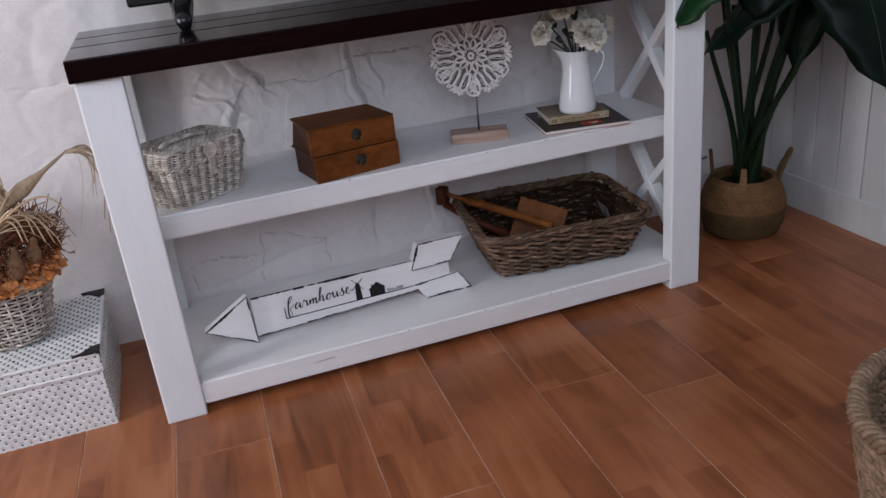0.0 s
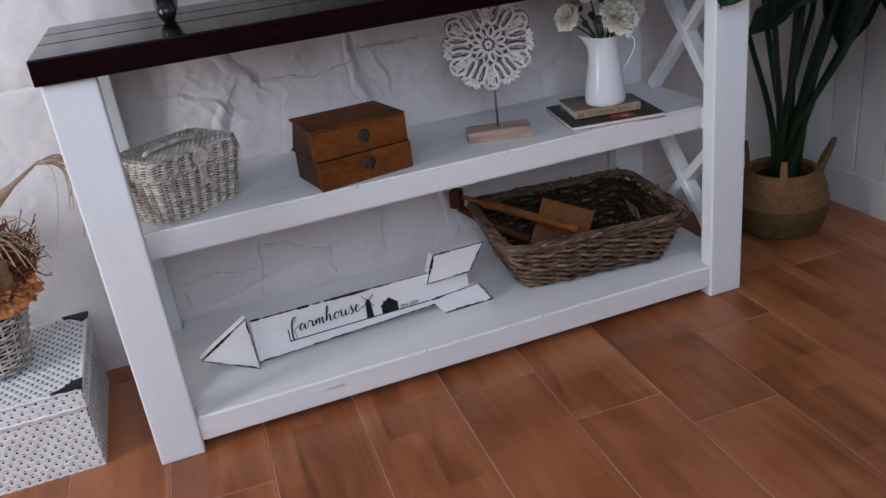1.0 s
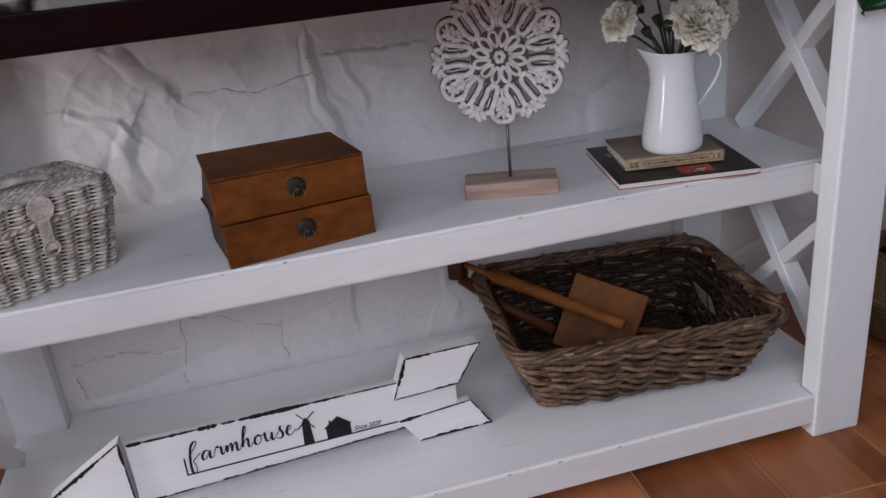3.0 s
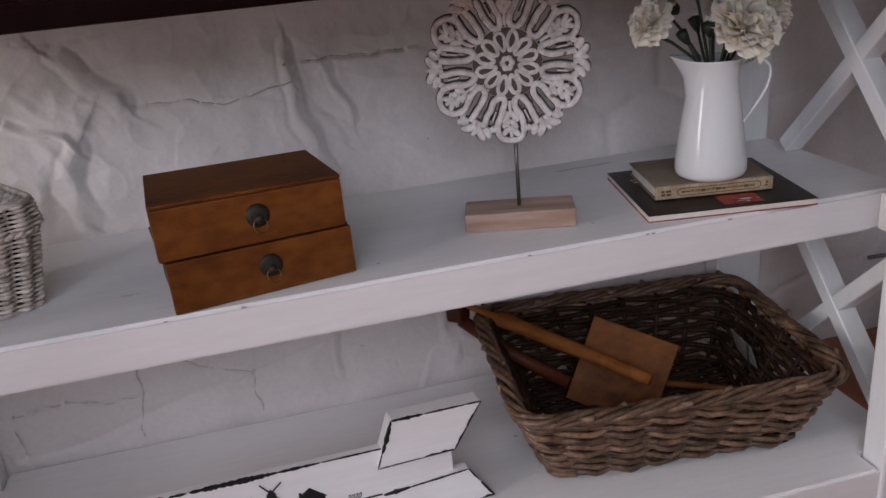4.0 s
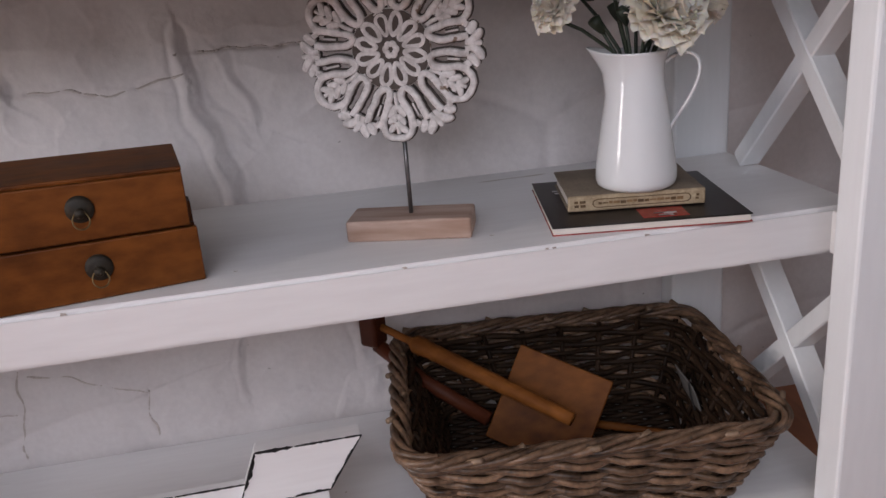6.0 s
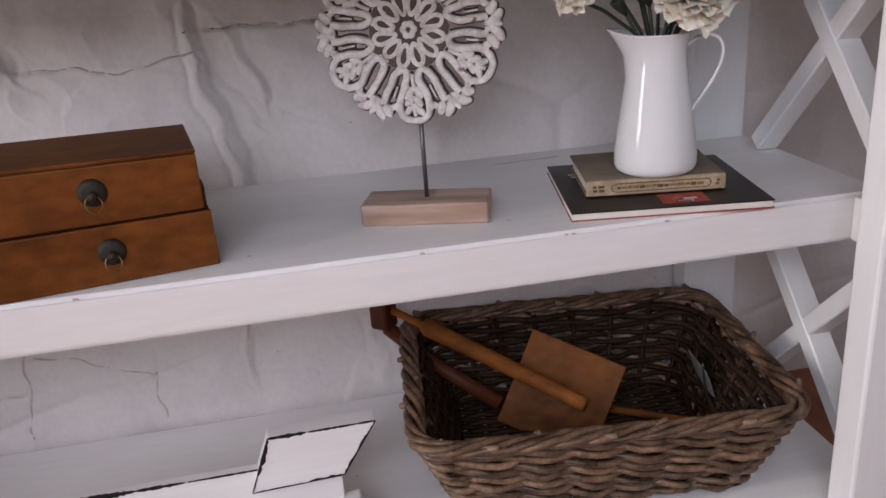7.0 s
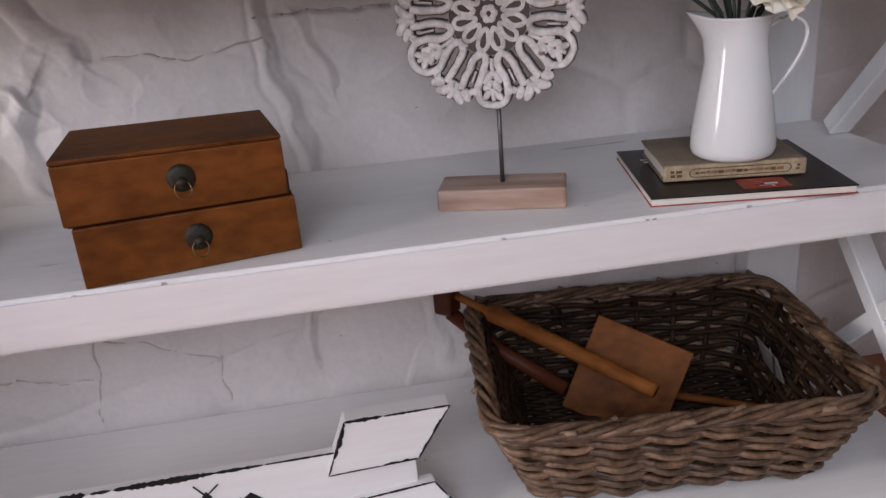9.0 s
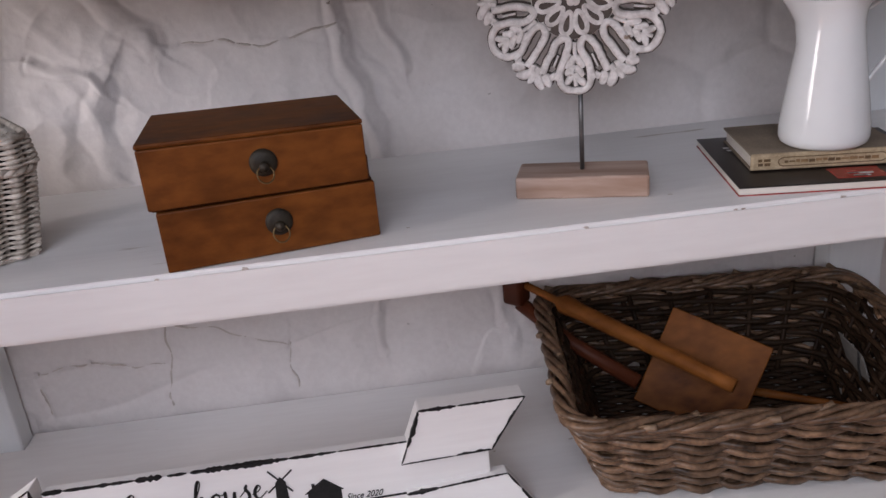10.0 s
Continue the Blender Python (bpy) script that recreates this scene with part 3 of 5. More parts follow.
def plain_setting():
    # dark grey behind the white boards: the grooves' depth shade is in this colour
    east = part("wall_east", box(ROOM_R + 0.012, ROOM_R + 0.15, ROOM_F - 0.15, ROOM_B + 0.03, 0, ROOM_H, 0), CABLE)
    tagged(east, "white painted wall with upright boarding", "wall", kind="structure")
    # upright boards with open grooves between them
    pitch, n = 0.103, 0
    y = 0.45
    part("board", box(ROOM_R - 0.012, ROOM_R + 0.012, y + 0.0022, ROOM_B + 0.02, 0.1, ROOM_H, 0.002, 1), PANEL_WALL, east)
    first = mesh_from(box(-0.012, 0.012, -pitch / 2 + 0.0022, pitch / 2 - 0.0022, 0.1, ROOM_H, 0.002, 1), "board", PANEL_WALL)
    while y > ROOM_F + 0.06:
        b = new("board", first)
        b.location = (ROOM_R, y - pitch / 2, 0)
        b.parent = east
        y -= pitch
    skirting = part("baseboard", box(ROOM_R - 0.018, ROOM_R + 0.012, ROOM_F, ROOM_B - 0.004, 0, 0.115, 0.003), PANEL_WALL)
    tagged(skirting, "white painted skirting board along the boarded wall", "baseboard", kind="structure")
    # left wall with a tall window
    y0, y1, z0, z1 = -1.12, -0.28, 0.4, 2.2
    west = new("wall_west")
    tagged(west, "plain warm-grey plaster wall with a tall window", "wall", kind="structure")
    for a in ((ROOM_F - 0.15, y0, 0, ROOM_H), (y1, ROOM_B + 0.03, 0, ROOM_H), (y0, y1, 0, z0), (y0, y1, z1, ROOM_H)):
        part("wall_piece", box(ROOM_L - 0.15, ROOM_L, a[0], a[1], a[2], a[3], 0), PLASTER, west)
    win = new("window_1")
    tagged(win, "tall white-framed window letting in daylight", "window", kind="structure")
    for a in ((y0, y0 + 0.05, z0, z1), (y1 - 0.05, y1, z0, z1), (y0 + 0.05, y1 - 0.05, z0, z0 + 0.05), (y0 + 0.05, y1 - 0.05, z1 - 0.05, z1)):
        part("window_frame", box(ROOM_L - 0.11, ROOM_L - 0.05, *a, 0.003), PANEL, win)
    pane = part("pane", box(ROOM_L - 0.085, ROOM_L - 0.08, y0 + 0.05, y1 - 0.05, z0 + 0.05, z1 - 0.05, 0), GLASS, win)
    pane.visible_shadow = False
    # wall behind the camera with a window
    x0, x1, z0, z1 = -1.25, 1.05, 1.15, 2.55
    south = new("wall_south")
    tagged(south, "plain warm-grey plaster wall with a window", "wall", kind="structure")
    for a in ((ROOM_L, x0, 0, ROOM_H), (x1, ROOM_R, 0, ROOM_H), (x0, x1, 0, z0), (x0, x1, z1, ROOM_H)):
        part("wall_piece", box(a[0], a[1], ROOM_F - 0.15, ROOM_F, a[2], a[3], 0), PLASTER, south)
    win = new("window_2")
    tagged(win, "white-framed window letting in daylight", "window", kind="structure")
    for a in ((x0, x0 + 0.05, z0, z1), (x1 - 0.05, x1, z0, z1), (x0 + 0.05, x1 - 0.05, z0, z0 + 0.05), (x0 + 0.05, x1 - 0.05, z1 - 0.05, z1)):
        part("window_frame", box(a[0], a[1], ROOM_F - 0.11, ROOM_F - 0.05, a[2], a[3], 0.003), PANEL, win)
    pane = part("pane", box(x0 + 0.05, x1 - 0.05, ROOM_F - 0.085, ROOM_F - 0.08, z0 + 0.05, z1 - 0.05, 0), GLASS, win)
    pane.visible_shadow = False
    top = part("ceiling", box(ROOM_L - 0.15, ROOM_R + 0.15, ROOM_F - 0.15, ROOM_B + 0.2, ROOM_H, ROOM_H + 0.1, 0), PLASTER)
    tagged(top, "plain warm-grey plaster ceiling", "ceiling", kind="structure")


plain_setting()

# ---- the console table ----
LEG_W, LEG_D, TABLE_W, TABLE_D, UNDER = 0.094, 0.044, 1.5, 0.495, 0.832
SHELF_TOP, SHELF_LOW, LOW_TOP = 0.481, 0.42, 0.089


def slab(outline, ox, oy, z0, z1, bevel):
    """A shelf board cut round the legs."""
    bm = bmesh.new()
    f = bm.faces.new([bm.verts.new((x - ox, y - oy, z0)) for x, y in outline])
    r = bmesh.ops.extrude_face_region(bm, geom=[f])
    for v in r["geom"]:
        if isinstance(v, bmesh.types.BMVert):
            v.co.z = z1
    bmesh.ops.recalc_face_normals(bm, faces=bm.faces[:])
    bmesh.ops.bevel(bm, geom=[e for e in bm.edges if abs(e.verts[0].co.z - e.verts[1].co.z) < 1e-6], offset=bevel, segments=3, affect="EDGES")
    return bm


def console_table():
    t = thing("console_table", TABLE_W / 2, TABLE_D / 2, 0, label="white painted timber console table with dark-stained plank top", category="table")
    ox, oy = TABLE_W / 2, TABLE_D / 2

    def b(x0, x1, y0, y1, z0, z1, bevel=0.003, cuts=0, wear=0.0):
        return box(x0 - ox, x1 - ox, y0 - oy, y1 - oy, z0, z1, bevel, 2, wear, cuts)

    for x in (0, TABLE_W - LEG_W):
        for y in (0, TABLE_D - LEG_D):
            part("leg", b(x, x + LEG_W, y, y + LEG_D, 0, UNDER, 0.004), WHITE_UP, t)
    # top planks with open joints
    for y0, y1 in ((-0.022, 0.169), (0.177, 0.332), (0.34, TABLE_D)):
        part("top_plank", b(-0.006, TABLE_W + 0.006, y0, y1, UNDER + 0.0005, UNDER + 0.047, 0.003), MAHOGANY, t, "dark-stained wooden plank")
    # middle shelf, front lip a little uneven
    L, D, W, T = LEG_W + 0.001, LEG_D + 0.001, TABLE_W, TABLE_D
    part("middle_shelf", slab([(0.001, 0.116), (W - 0.001, 0.116), (W - 0.001, T - D), (W - L, T - D), (W - L, T), (L, T), (L, T - D), (0.001, T - D)], ox, oy, SHELF_LOW, SHELF_TOP, 0.005), WHITE, t)
    part("bottom_shelf", slab([(L, 0.004), (W - L, 0.004), (W - L, D), (W - 0.002, D), (W - 0.002, T - D), (W - L, T - D), (W - L, T), (L, T), (L, T - D), (0.002, T - D), (0.002, D), (L, D)], ox, oy, 0.026, LOW_TOP, 0.005), WHITE, t)
    # short end rails that carry the middle shelf out to the front legs
    for x in (0.003, TABLE_W - 0.047):
        part("end_rail", b(x, x + 0.044, LEG_D + 0.001, 0.1155, SHELF_LOW + 0.002, SHELF_TOP - 0.003, 0.003), WHITE, t)
    # crossed braces in both ends
    for x in (0.001, TABLE_W - 0.045):
        y0, y1 = LEG_D + 0.001, 0.366
        for z0, z1 in ((SHELF_TOP + 0.001, UNDER - 0.002), (LOW_TOP + 0.001, SHELF_LOW - 0.001)):
            for flip in (0, 1):
                w, ya, yb = 0.026, (y1, y0)[flip], (y0, y1)[flip]
                d = Vector((yb - ya, z1 - z0)).normalized()
                nrm = Vector((-d.y, d.x)) * w
                bm = bmesh.new()
                lo, hi = Vector((ya, z0)), Vector((yb, z1))
                pts = [lo - nrm, hi - nrm, hi + nrm, lo + nrm]
                inset = 0.0 if flip else 0.0015
                for xx in (x + 0.004 + inset, x + 0.04 - inset):
                    for p in pts:
                        bm.verts.new((xx - ox, min(max(p.x, y0), y1) - oy, min(max(p.y, z0), z1)))
                bm.verts.ensure_lookup_table()
                v = bm.verts
                for q in ((0, 3, 2, 1), (4, 5, 6, 7), (0, 1, 5, 4), (1, 2, 6, 5), (2, 3, 7, 6), (3, 0, 4, 7)):
                    bm.faces.new([v[i] for i in q])
                bmesh.ops.recalc_face_normals(bm, faces=bm.faces[:])
                bmesh.ops.bevel(bm, geom=bm.edges[:], offset=0.002, segments=1, affect="EDGES")
                part("cross_brace", bm, WHITE_UP, t)
    # small chips and knots in the paint of the shelf boards
    rng = random.Random(31)
    for k in range(26):
        if k % 3:
            x, y, z = rng.uniform(0.2, 1.38), (0.1166, 0.0046)[k % 2], (SHELF_TOP, LOW_TOP)[k % 2] - rng.choice((0.0035, 0.004, rng.uniform(0.008, 0.05)))
            m = pose(x - ox, y - oy, z, 90, 0, 0)
        else:
            x, y, z = rng.uniform(0.72, 1.42), rng.uniform(0.14, 0.44), (SHELF_TOP, LOW_TOP)[k % 2] + 0.0002
            m = pose(x - ox, y - oy, z)
        n, s = 9, rng.uniform(0.0009, 0.0022)
        bm = bmesh.new()
        rim = [bm.verts.new((s * rng.uniform(0.8, 2.4) * math.cos(q), s * rng.uniform(0.5, 1.1) * math.sin(q), 0.0002)) for q in np.linspace(0, 2 * math.pi, n + 1)[:-1]]
        low = [bm.verts.new((v.co.x * 1.1, v.co.y * 1.1, -0.0006)) for v in rim]
        bm.faces.new(rim)
        for i in range(n):
            bm.faces.new((rim[i], low[i], low[(i + 1) % n], rim[(i + 1) % n]))
        bmesh.ops.transform(bm, matrix=m, verts=bm.verts)
        bmesh.ops.recalc_face_normals(bm, faces=bm.faces[:])
        part("paint_chip", bm, PAINT_CHIP, t)
    return t


console_table()
TOP = UNDER + 0.0475


def television():
    t = thing("television", 0.75, 0.29, TOP, label="flat black television standing on splayed feet", category="television")
    part("panel", box(-0.62, 0.62, -0.02, 0.02, 0.058, 0.76, 0.006), PLASTIC, t)
    part("screen", box(-0.608, 0.608, -0.0225, -0.0205, 0.075, 0.748, 0), GLOSSY_BLACK, t)
    for x in (-0.5, 0.5):
        bm = bmesh.new()
        add_tube(bm, [(x, 0, 0.07), (x, -0.01, 0.045), (x - 0.004, -0.05, 0.024), (x - 0.006, -0.1, 0.018)], 0.03, sides=8, taper=lambda f: 1 - 0.4 * f)
        add_tube(bm, [(x, 0, 0.045), (x, 0.05, 0.024), (x, 0.1, 0.014)], 0.02, sides=8, taper=lambda f: 1 - 0.4 * f)
        part("foot", bm, PLASTIC, t, smooth=True)


television()

# ---- middle shelf ----


def wicker_case():
    t = thing("wicker_case", 0.187, 0.232, SHELF_TOP, 33, "small whitewashed wicker hamper with closed lid and latch", "basket")
    hx, hy, h = 0.114, 0.081, 0.102
    place = woven(t, (hx * 0.86, hy * 0.82), (hx, hy), h, 0.028, 52, 17, 0.003, 0.0028, WICKER, WICKER, z0=0.003, sides=6, jitter=0.0012, aligned=True)
    part("base", box(-hx * 0.83, hx * 0.83, -hy * 0.78, hy * 0.78, 0.0, 0.006, 0.002), WICKER, t)
    twisted_rim(place, 1.0, 2, 0.0034, 0.0028, 30, WICKER, t, name="rim_strand")
    # solid blocks in body and lid imitate the shade behind the canes
    part("lining", box(-hx * 0.82, hx * 0.82, -hy * 0.77, hy * 0.77, 0.006, h - 0.002, 0.02), SHADE_FILL, t, "near-black block standing in for the shade behind the weave")
    part("lid_lining", box(-hx * 0.94, hx * 0.94, -hy * 0.93, hy * 0.93, h + 0.006, h + 0.035, 0.012), SHADE_FILL, t, "near-black block standing in for the shade behind the weave")
    lid = new("lid")
    lid.parent = t
    woven(lid, (hx + 0.004, hy + 0.004), (hx + 0.001, hy + 0.001), 0.032, 0.028, 52, 6, 0.0029, 0.0024, WICKER, WICKER, z0=h + 0.007, sides=6, jitter=0.001, aligned=True)
    bm = bmesh.new()
    for i in range(20):
        y = -hy + 0.006 + (2 * hy - 0.012) * i / 19
        add_tube(bm, [(-hx + 0.01 + k * (2 * hx - 0.02) / 30, y, h + 0.04 + 0.0026 * math.cos(math.pi * k + math.pi * i)) for k in range(31)], 0.003, sides=5)
    for i in range(14):
        x = -hx + 0.012 + (2 * hx - 0.024) * i / 13
        add_tube(bm, [(x, -hy + 0.004, h + 0.039), (x, hy - 0.004, h + 0.039)], 0.003, sides=5)
    tagged(part("lid_weave", bm, WICKER, lid, smooth=True), kind="stuff")
    part("lid_edge", tube([Vector((*(loop_point(i / 120, hx, hy, 0.025)[0]), h + 0.039 + 0.0012 * math.sin(i * 2.1))) for i in range(120)], 0.0042, closed=True), WICKER, lid, smooth=True)
    # bent cane handle on the lid
    part("handle", tube([(-0.078 + 0.135 * i / 16, -0.012, h + 0.042 + 0.011 * max(0.0, math.sin(math.pi * i / 16)) ** 0.5) for i in range(17)], 0.006, sides=8), WICKER, t, "pale wrapped cane handle", smooth=True)
    # latch: round plate, strap and ring
    latch = part("latch_strap", box(-0.009, 0.009, -hy - 0.012, -hy - 0.008, h - 0.036, h + 0.034, 0.0015), WICKER, t, "pale grey leather latch strap")
    bm = lathe([(0.019, -0.0015), (0.019, 0.0015)], 10)
    bmesh.ops.transform(bm, matrix=pose(0, -hy - 0.0125, h + 0.026, 90), verts=bm.verts)
    part("latch_plate", bm, WICKER, latch)
    part("latch_ring", tube([(0.011 * math.cos(a), -hy - 0.014, h - 0.032 + 0.011 * math.sin(a)) for a in np.linspace(0, 2 * math.pi, 17)[:-1]], 0.0022, closed=True), WICKER, latch, smooth=True)


wicker_case()


def drawer_box():
    # width, depth and height of the chest; front faces -y
    W, D, H = 0.229, 0.15, 0.136
    t = thing("drawer_chest", 0.472, 0.118, SHELF_TOP, 10.4, "small honey-brown wooden chest with two drawers", "chest")
    half = H / 2
    part("body", box(0.004, W - 0.004, 0.012, D, 0.0, half - 0.001, 0.0015), DRAWER_DARK, t, "dark brown sides")
    part("body", box(0.0, W - 0.008, 0.01, D - 0.001, half, H - 0.004, 0.0015), DRAWER_DARK, t, "dark brown sides")
    part("divider", box(-0.003, W - 0.002, 0.004, D + 0.002, half - 0.0025, half + 0.001, 0.0005), DRAWER_DARK, t)
    part("top_board", box(-0.0065, W - 0.0055, -0.0045, D + 0.003, H - 0.005, H, 0.0016), DRAWER, t)
    for i, (x, z0, z1) in enumerate(((0.0, 0.001, half - 0.003), (-0.006, half + 0.0008, H - 0.0055))):
        front = part("drawer", box(x, x + W, -0.001 - 0.004 * i, 0.011, z0, z1, 0.0018), DRAWER, t, "honey-brown drawer front")
        bm = lathe([(0.0, 0.0), (0.0145, 0.0), (0.0145, 0.002), (0.009, 0.004), (0.0, 0.005)], 24, cap=False)
        bmesh.ops.transform(bm, matrix=pose(x + W * 0.53, -0.001 - 0.004 * i, (z0 + z1) / 2 + 0.004, 90), verts=bm.verts)
        part("rosette", bm, BRONZE, front, "dark bronze knob plate", smooth=True)
        part("side_cleat", box(x + W - 0.006, x + W + 0.004 - 0.004 * (1 - i), 0.012, 0.04, half - 0.006, half + 0.024, 0.0015), DRAWER_DARK, t) if i else None
        c = Vector((x + W * 0.53, -0.009 - 0.004 * i, (z0 + z1) / 2 - 0.003))
        part("ring_pull", tube([c + Vector((0.0085 * math.cos(a), -0.006 * (1 - math.sin(a)) * 0.6, 0.0085 * math.sin(a) - 0.003)) for a in np.linspace(0, 2 * math.pi, 21)[:-1]], 0.0009, closed=True, sides=5), BRASS, front, smooth=True)
        bm = lathe([(0.0, 0.0), (0.005, 0.001), (0.006, 0.006), (0.004, 0.01), (0.0, 0.0115)], 12, cap=False)
        bmesh.ops.transform(bm, matrix=pose(c.x, c.y + 0.006, c.z + 0.004, 90), verts=bm.verts)
        part("knob", bm, BRONZE, front, smooth=True)
    # hand-made and out of square: taller at one end, the top narrower behind
    for ob in t.children_recursive:
        for v in ob.data.vertices:
            if v.co.z > 0.6 * H and v.co.y > 0.7 * D and v.co.x < 0.3 * W:
                v.co.x += 0.011
            v.co.z *= 1 + 0.05 * (0.72 - v.co.x / W)


drawer_box()


def carved_disc():
    t = thing("carved_disc_stand", 0.948, 0.234, SHELF_TOP, -17.3, "whitewashed carved wooden mandala disc on a stand", "ornament")
    part("base", box(-0.078, 0.078, -0.033, 0.033, 0, 0.027, 0.003, 2, 0.0006, 2), PALE, t, "pale raw wooden block")
    part("rod", tube([(0, 0, 0.026), (0, 0, 0.075), (0, 0, 0.135)], 0.0028, sides=10), STEEL, t, "thin dark steel rod", smooth=True)
    disc = new("disc")
    disc.parent = t
    disc.location = (-0.005, 0, 0)
    cz = 0.118 + 0.111
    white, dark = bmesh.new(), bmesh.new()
    rng = random.Random(4)

    def band(bm, pts, w, front, back, closed, leaf):
        """A flat-topped carved band with eased shoulders, from depth 'front' to 'back'."""
        n, rings = len(pts), []
        for i in range(n):
            p = Vector(pts[i])
            q0 = Vector(pts[i - 1] if closed or i else pts[i])
            q1 = Vector(pts[(i + 1) % n] if closed or i < n - 1 else pts[i])
            d = (q1 - q0).normalized()
            side = Vector((-d.y, d.x))
            ww = w * (0.25 + 1.05 * math.sin(math.pi * (0.12 + 0.88 * i / (n - 1))) ** 0.7 if leaf else 1.0) * (1 + 0.16 * noise.noise((p.x * 160, p.y * 160, 3.0)))
            rings.append([bm.verts.new((p.x + side.x * ww * k, y, cz + p.y + side.y * ww * k)) for k, y in ((-1, back), (-1, front + 0.0022), (-0.62, front + 0.0003), (0, front), (0.62, front + 0.0003), (1, front + 0.0022), (1, back))])
        for i in range(n if closed else n - 1):
            A, B = rings[i], rings[(i + 1) % n]
            for k in range(7):
                bm.faces.new((A[k], A[(k + 1) % 7], B[(k + 1) % 7], B[k]))
        if not closed:
            bm.faces.new(rings[0][::-1])
            bm.faces.new(rings[-1])

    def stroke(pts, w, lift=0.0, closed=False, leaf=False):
        """A whitewashed band over a wider bare one, whose dark line round it also paints groove shadow. Points from the
        centre.
        """
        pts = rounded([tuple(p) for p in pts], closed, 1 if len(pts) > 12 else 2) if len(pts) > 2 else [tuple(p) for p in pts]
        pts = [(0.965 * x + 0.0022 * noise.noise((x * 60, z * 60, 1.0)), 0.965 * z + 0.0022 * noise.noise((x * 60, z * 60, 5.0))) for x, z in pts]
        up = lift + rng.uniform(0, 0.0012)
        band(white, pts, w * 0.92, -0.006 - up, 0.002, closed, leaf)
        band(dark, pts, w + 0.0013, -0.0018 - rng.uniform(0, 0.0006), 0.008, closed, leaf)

    def turn(pts, a):
        c, s = math.cos(a), math.sin(a)
        return [(c * x - s * y, s * x + c * y) for x, y in pts]

    ring = np.linspace(0, 2 * math.pi, 31)[:-1]
    # heart: a scalloped rosette with a drilled eye
    stroke([(0.0072 * math.cos(a) * (1 + 0.16 * math.cos(6 * a)), 0.0072 * math.sin(a) * (1 + 0.16 * math.cos(6 * a))) for a in ring], 0.0042, 0.001, True)
    # plate of twelve open drops round it
    for k in range(12):
        a = 2 * math.pi * (k + 0.5) / 12
        drop = [(0.0172 + 0.0262 * (1 - math.cos(u)) / 2, 0.0072 * math.sin(u) * (0.55 + 0.6 * (1 - math.cos(u)) / 2)) for u in np.linspace(0, 2 * math.pi, 13)[:-1]]
        stroke(turn(drop, a), 0.004, 0, True)
        stroke(turn([(0.0455, -0.006), (0.047, 0.0), (0.0455, 0.006)], a), 0.0022, -0.0008)
    for k in range(6):
        a = k * math.pi / 3
        # twin hairpins, open towards the rim
        for side in (-1, 1):
            y0 = side * 0.0158
            flare = 0.003 * side
            hair = [(0.095, y0 - 0.0088 + flare), (0.078, y0 - 0.0092 + flare * 0.5), (0.06, y0 - 0.0088), (0.0495, y0 - 0.0062), (0.0455, y0), (0.0495, y0 + 0.0062), (0.06, y0 + 0.0088), (0.078, y0 + 0.0092 + flare * 0.5), (0.095, y0 + 0.0088 + flare)]
            stroke(turn(hair, a), 0.0045, 0.0012)
            # bridge that closes the outer end, and the pale floor of the slot
            stroke(turn([(0.092, y0 + side * 0.004), (0.0955, y0 + side * 0.0105)], a), 0.0042, 0.0004)
            if (k + side) % 3:
                stroke(turn([(0.068, y0), (0.084, y0 + flare * 0.6)], a), 0.0017, -0.0035)
        stroke(turn([(0.09, -0.004), (0.099, -0.003), (0.101, 0.003), (0.09, 0.004)], a), 0.004, 0.0006)
        # a pointed three-leaf bud on the rim, over each pair
        for side in (-1, 1):
            stroke(turn([(0.096, side * 0.002), (0.104, side * 0.006), (0.109, side * 0.013), (0.1095, side * 0.018)], a), 0.0044, 0.001, leaf=True)
            stroke(turn([(0.095, side * 0.013), (0.101, side * 0.019), (0.1045, side * 0.026)], a), 0.0046, 0.0003, leaf=True)
        stroke(turn([(0.097, 0.0), (0.105, 0.0006), (0.113, 0.0)], a), 0.0036, 0.0014, leaf=True)
        # an arch between the pairs, with a spray of leaves in it
        b = a + math.pi / 6
        arch = [(0.066, -0.0075), (0.08, -0.0165), (0.095, -0.0205), (0.107, -0.0135), (0.1115, 0.0), (0.107, 0.0135), (0.095, 0.0205), (0.08, 0.0165), (0.066, 0.0075)]
        stroke(turn(arch, b), 0.0044, 0.0006)
        stroke(turn([(0.052, 0), (0.062, 0.0006), (0.072, 0)], b), 0.0026, -0.0004)
        for r0 in (0.072, 0.082, 0.092):
            for side in (-1, 1):
                stroke(turn([(r0 - 0.003, side * 0.0008), (r0 + 0.004, side * 0.0046), (r0 + 0.0105, side * 0.0105)], b), 0.0036, 0.0005, leaf=True)
        stroke(turn([(0.094, 0), (0.104, 0)], b), 0.0026, 0.0008)
    # dark plate added behind the heart, so its holes look deep in shade
    plate = lathe([(0.0445, -0.0012), (0.0465, 0.001), (0.0465, 0.006)], 40)
    bmesh.ops.transform(plate, matrix=pose(0, 0, cz, 90), verts=plate.verts)
    part("heart_plate", plate, CARVED_DARK, disc, "dark plate imitating shade in the holes of the pierced heart")
    collar = lathe([(0.0335, 0.0035), (0.0475, 0.0035), (0.0475, -0.001), (0.0335, -0.001), (0.0335, 0.0035)], 40, cap=False)
    bmesh.ops.transform(collar, matrix=pose(0, 0, cz, 90), verts=collar.verts)
    bmesh.ops.recalc_face_normals(collar, faces=collar.faces[:])
    part("heart_collar", collar, CARVED, disc)
    part("carving", white, CARVED, disc)
    part("carving_back", dark, CARVED_DARK, disc, "bare dark edges with shade of the grooves in their colour")


carved_disc()


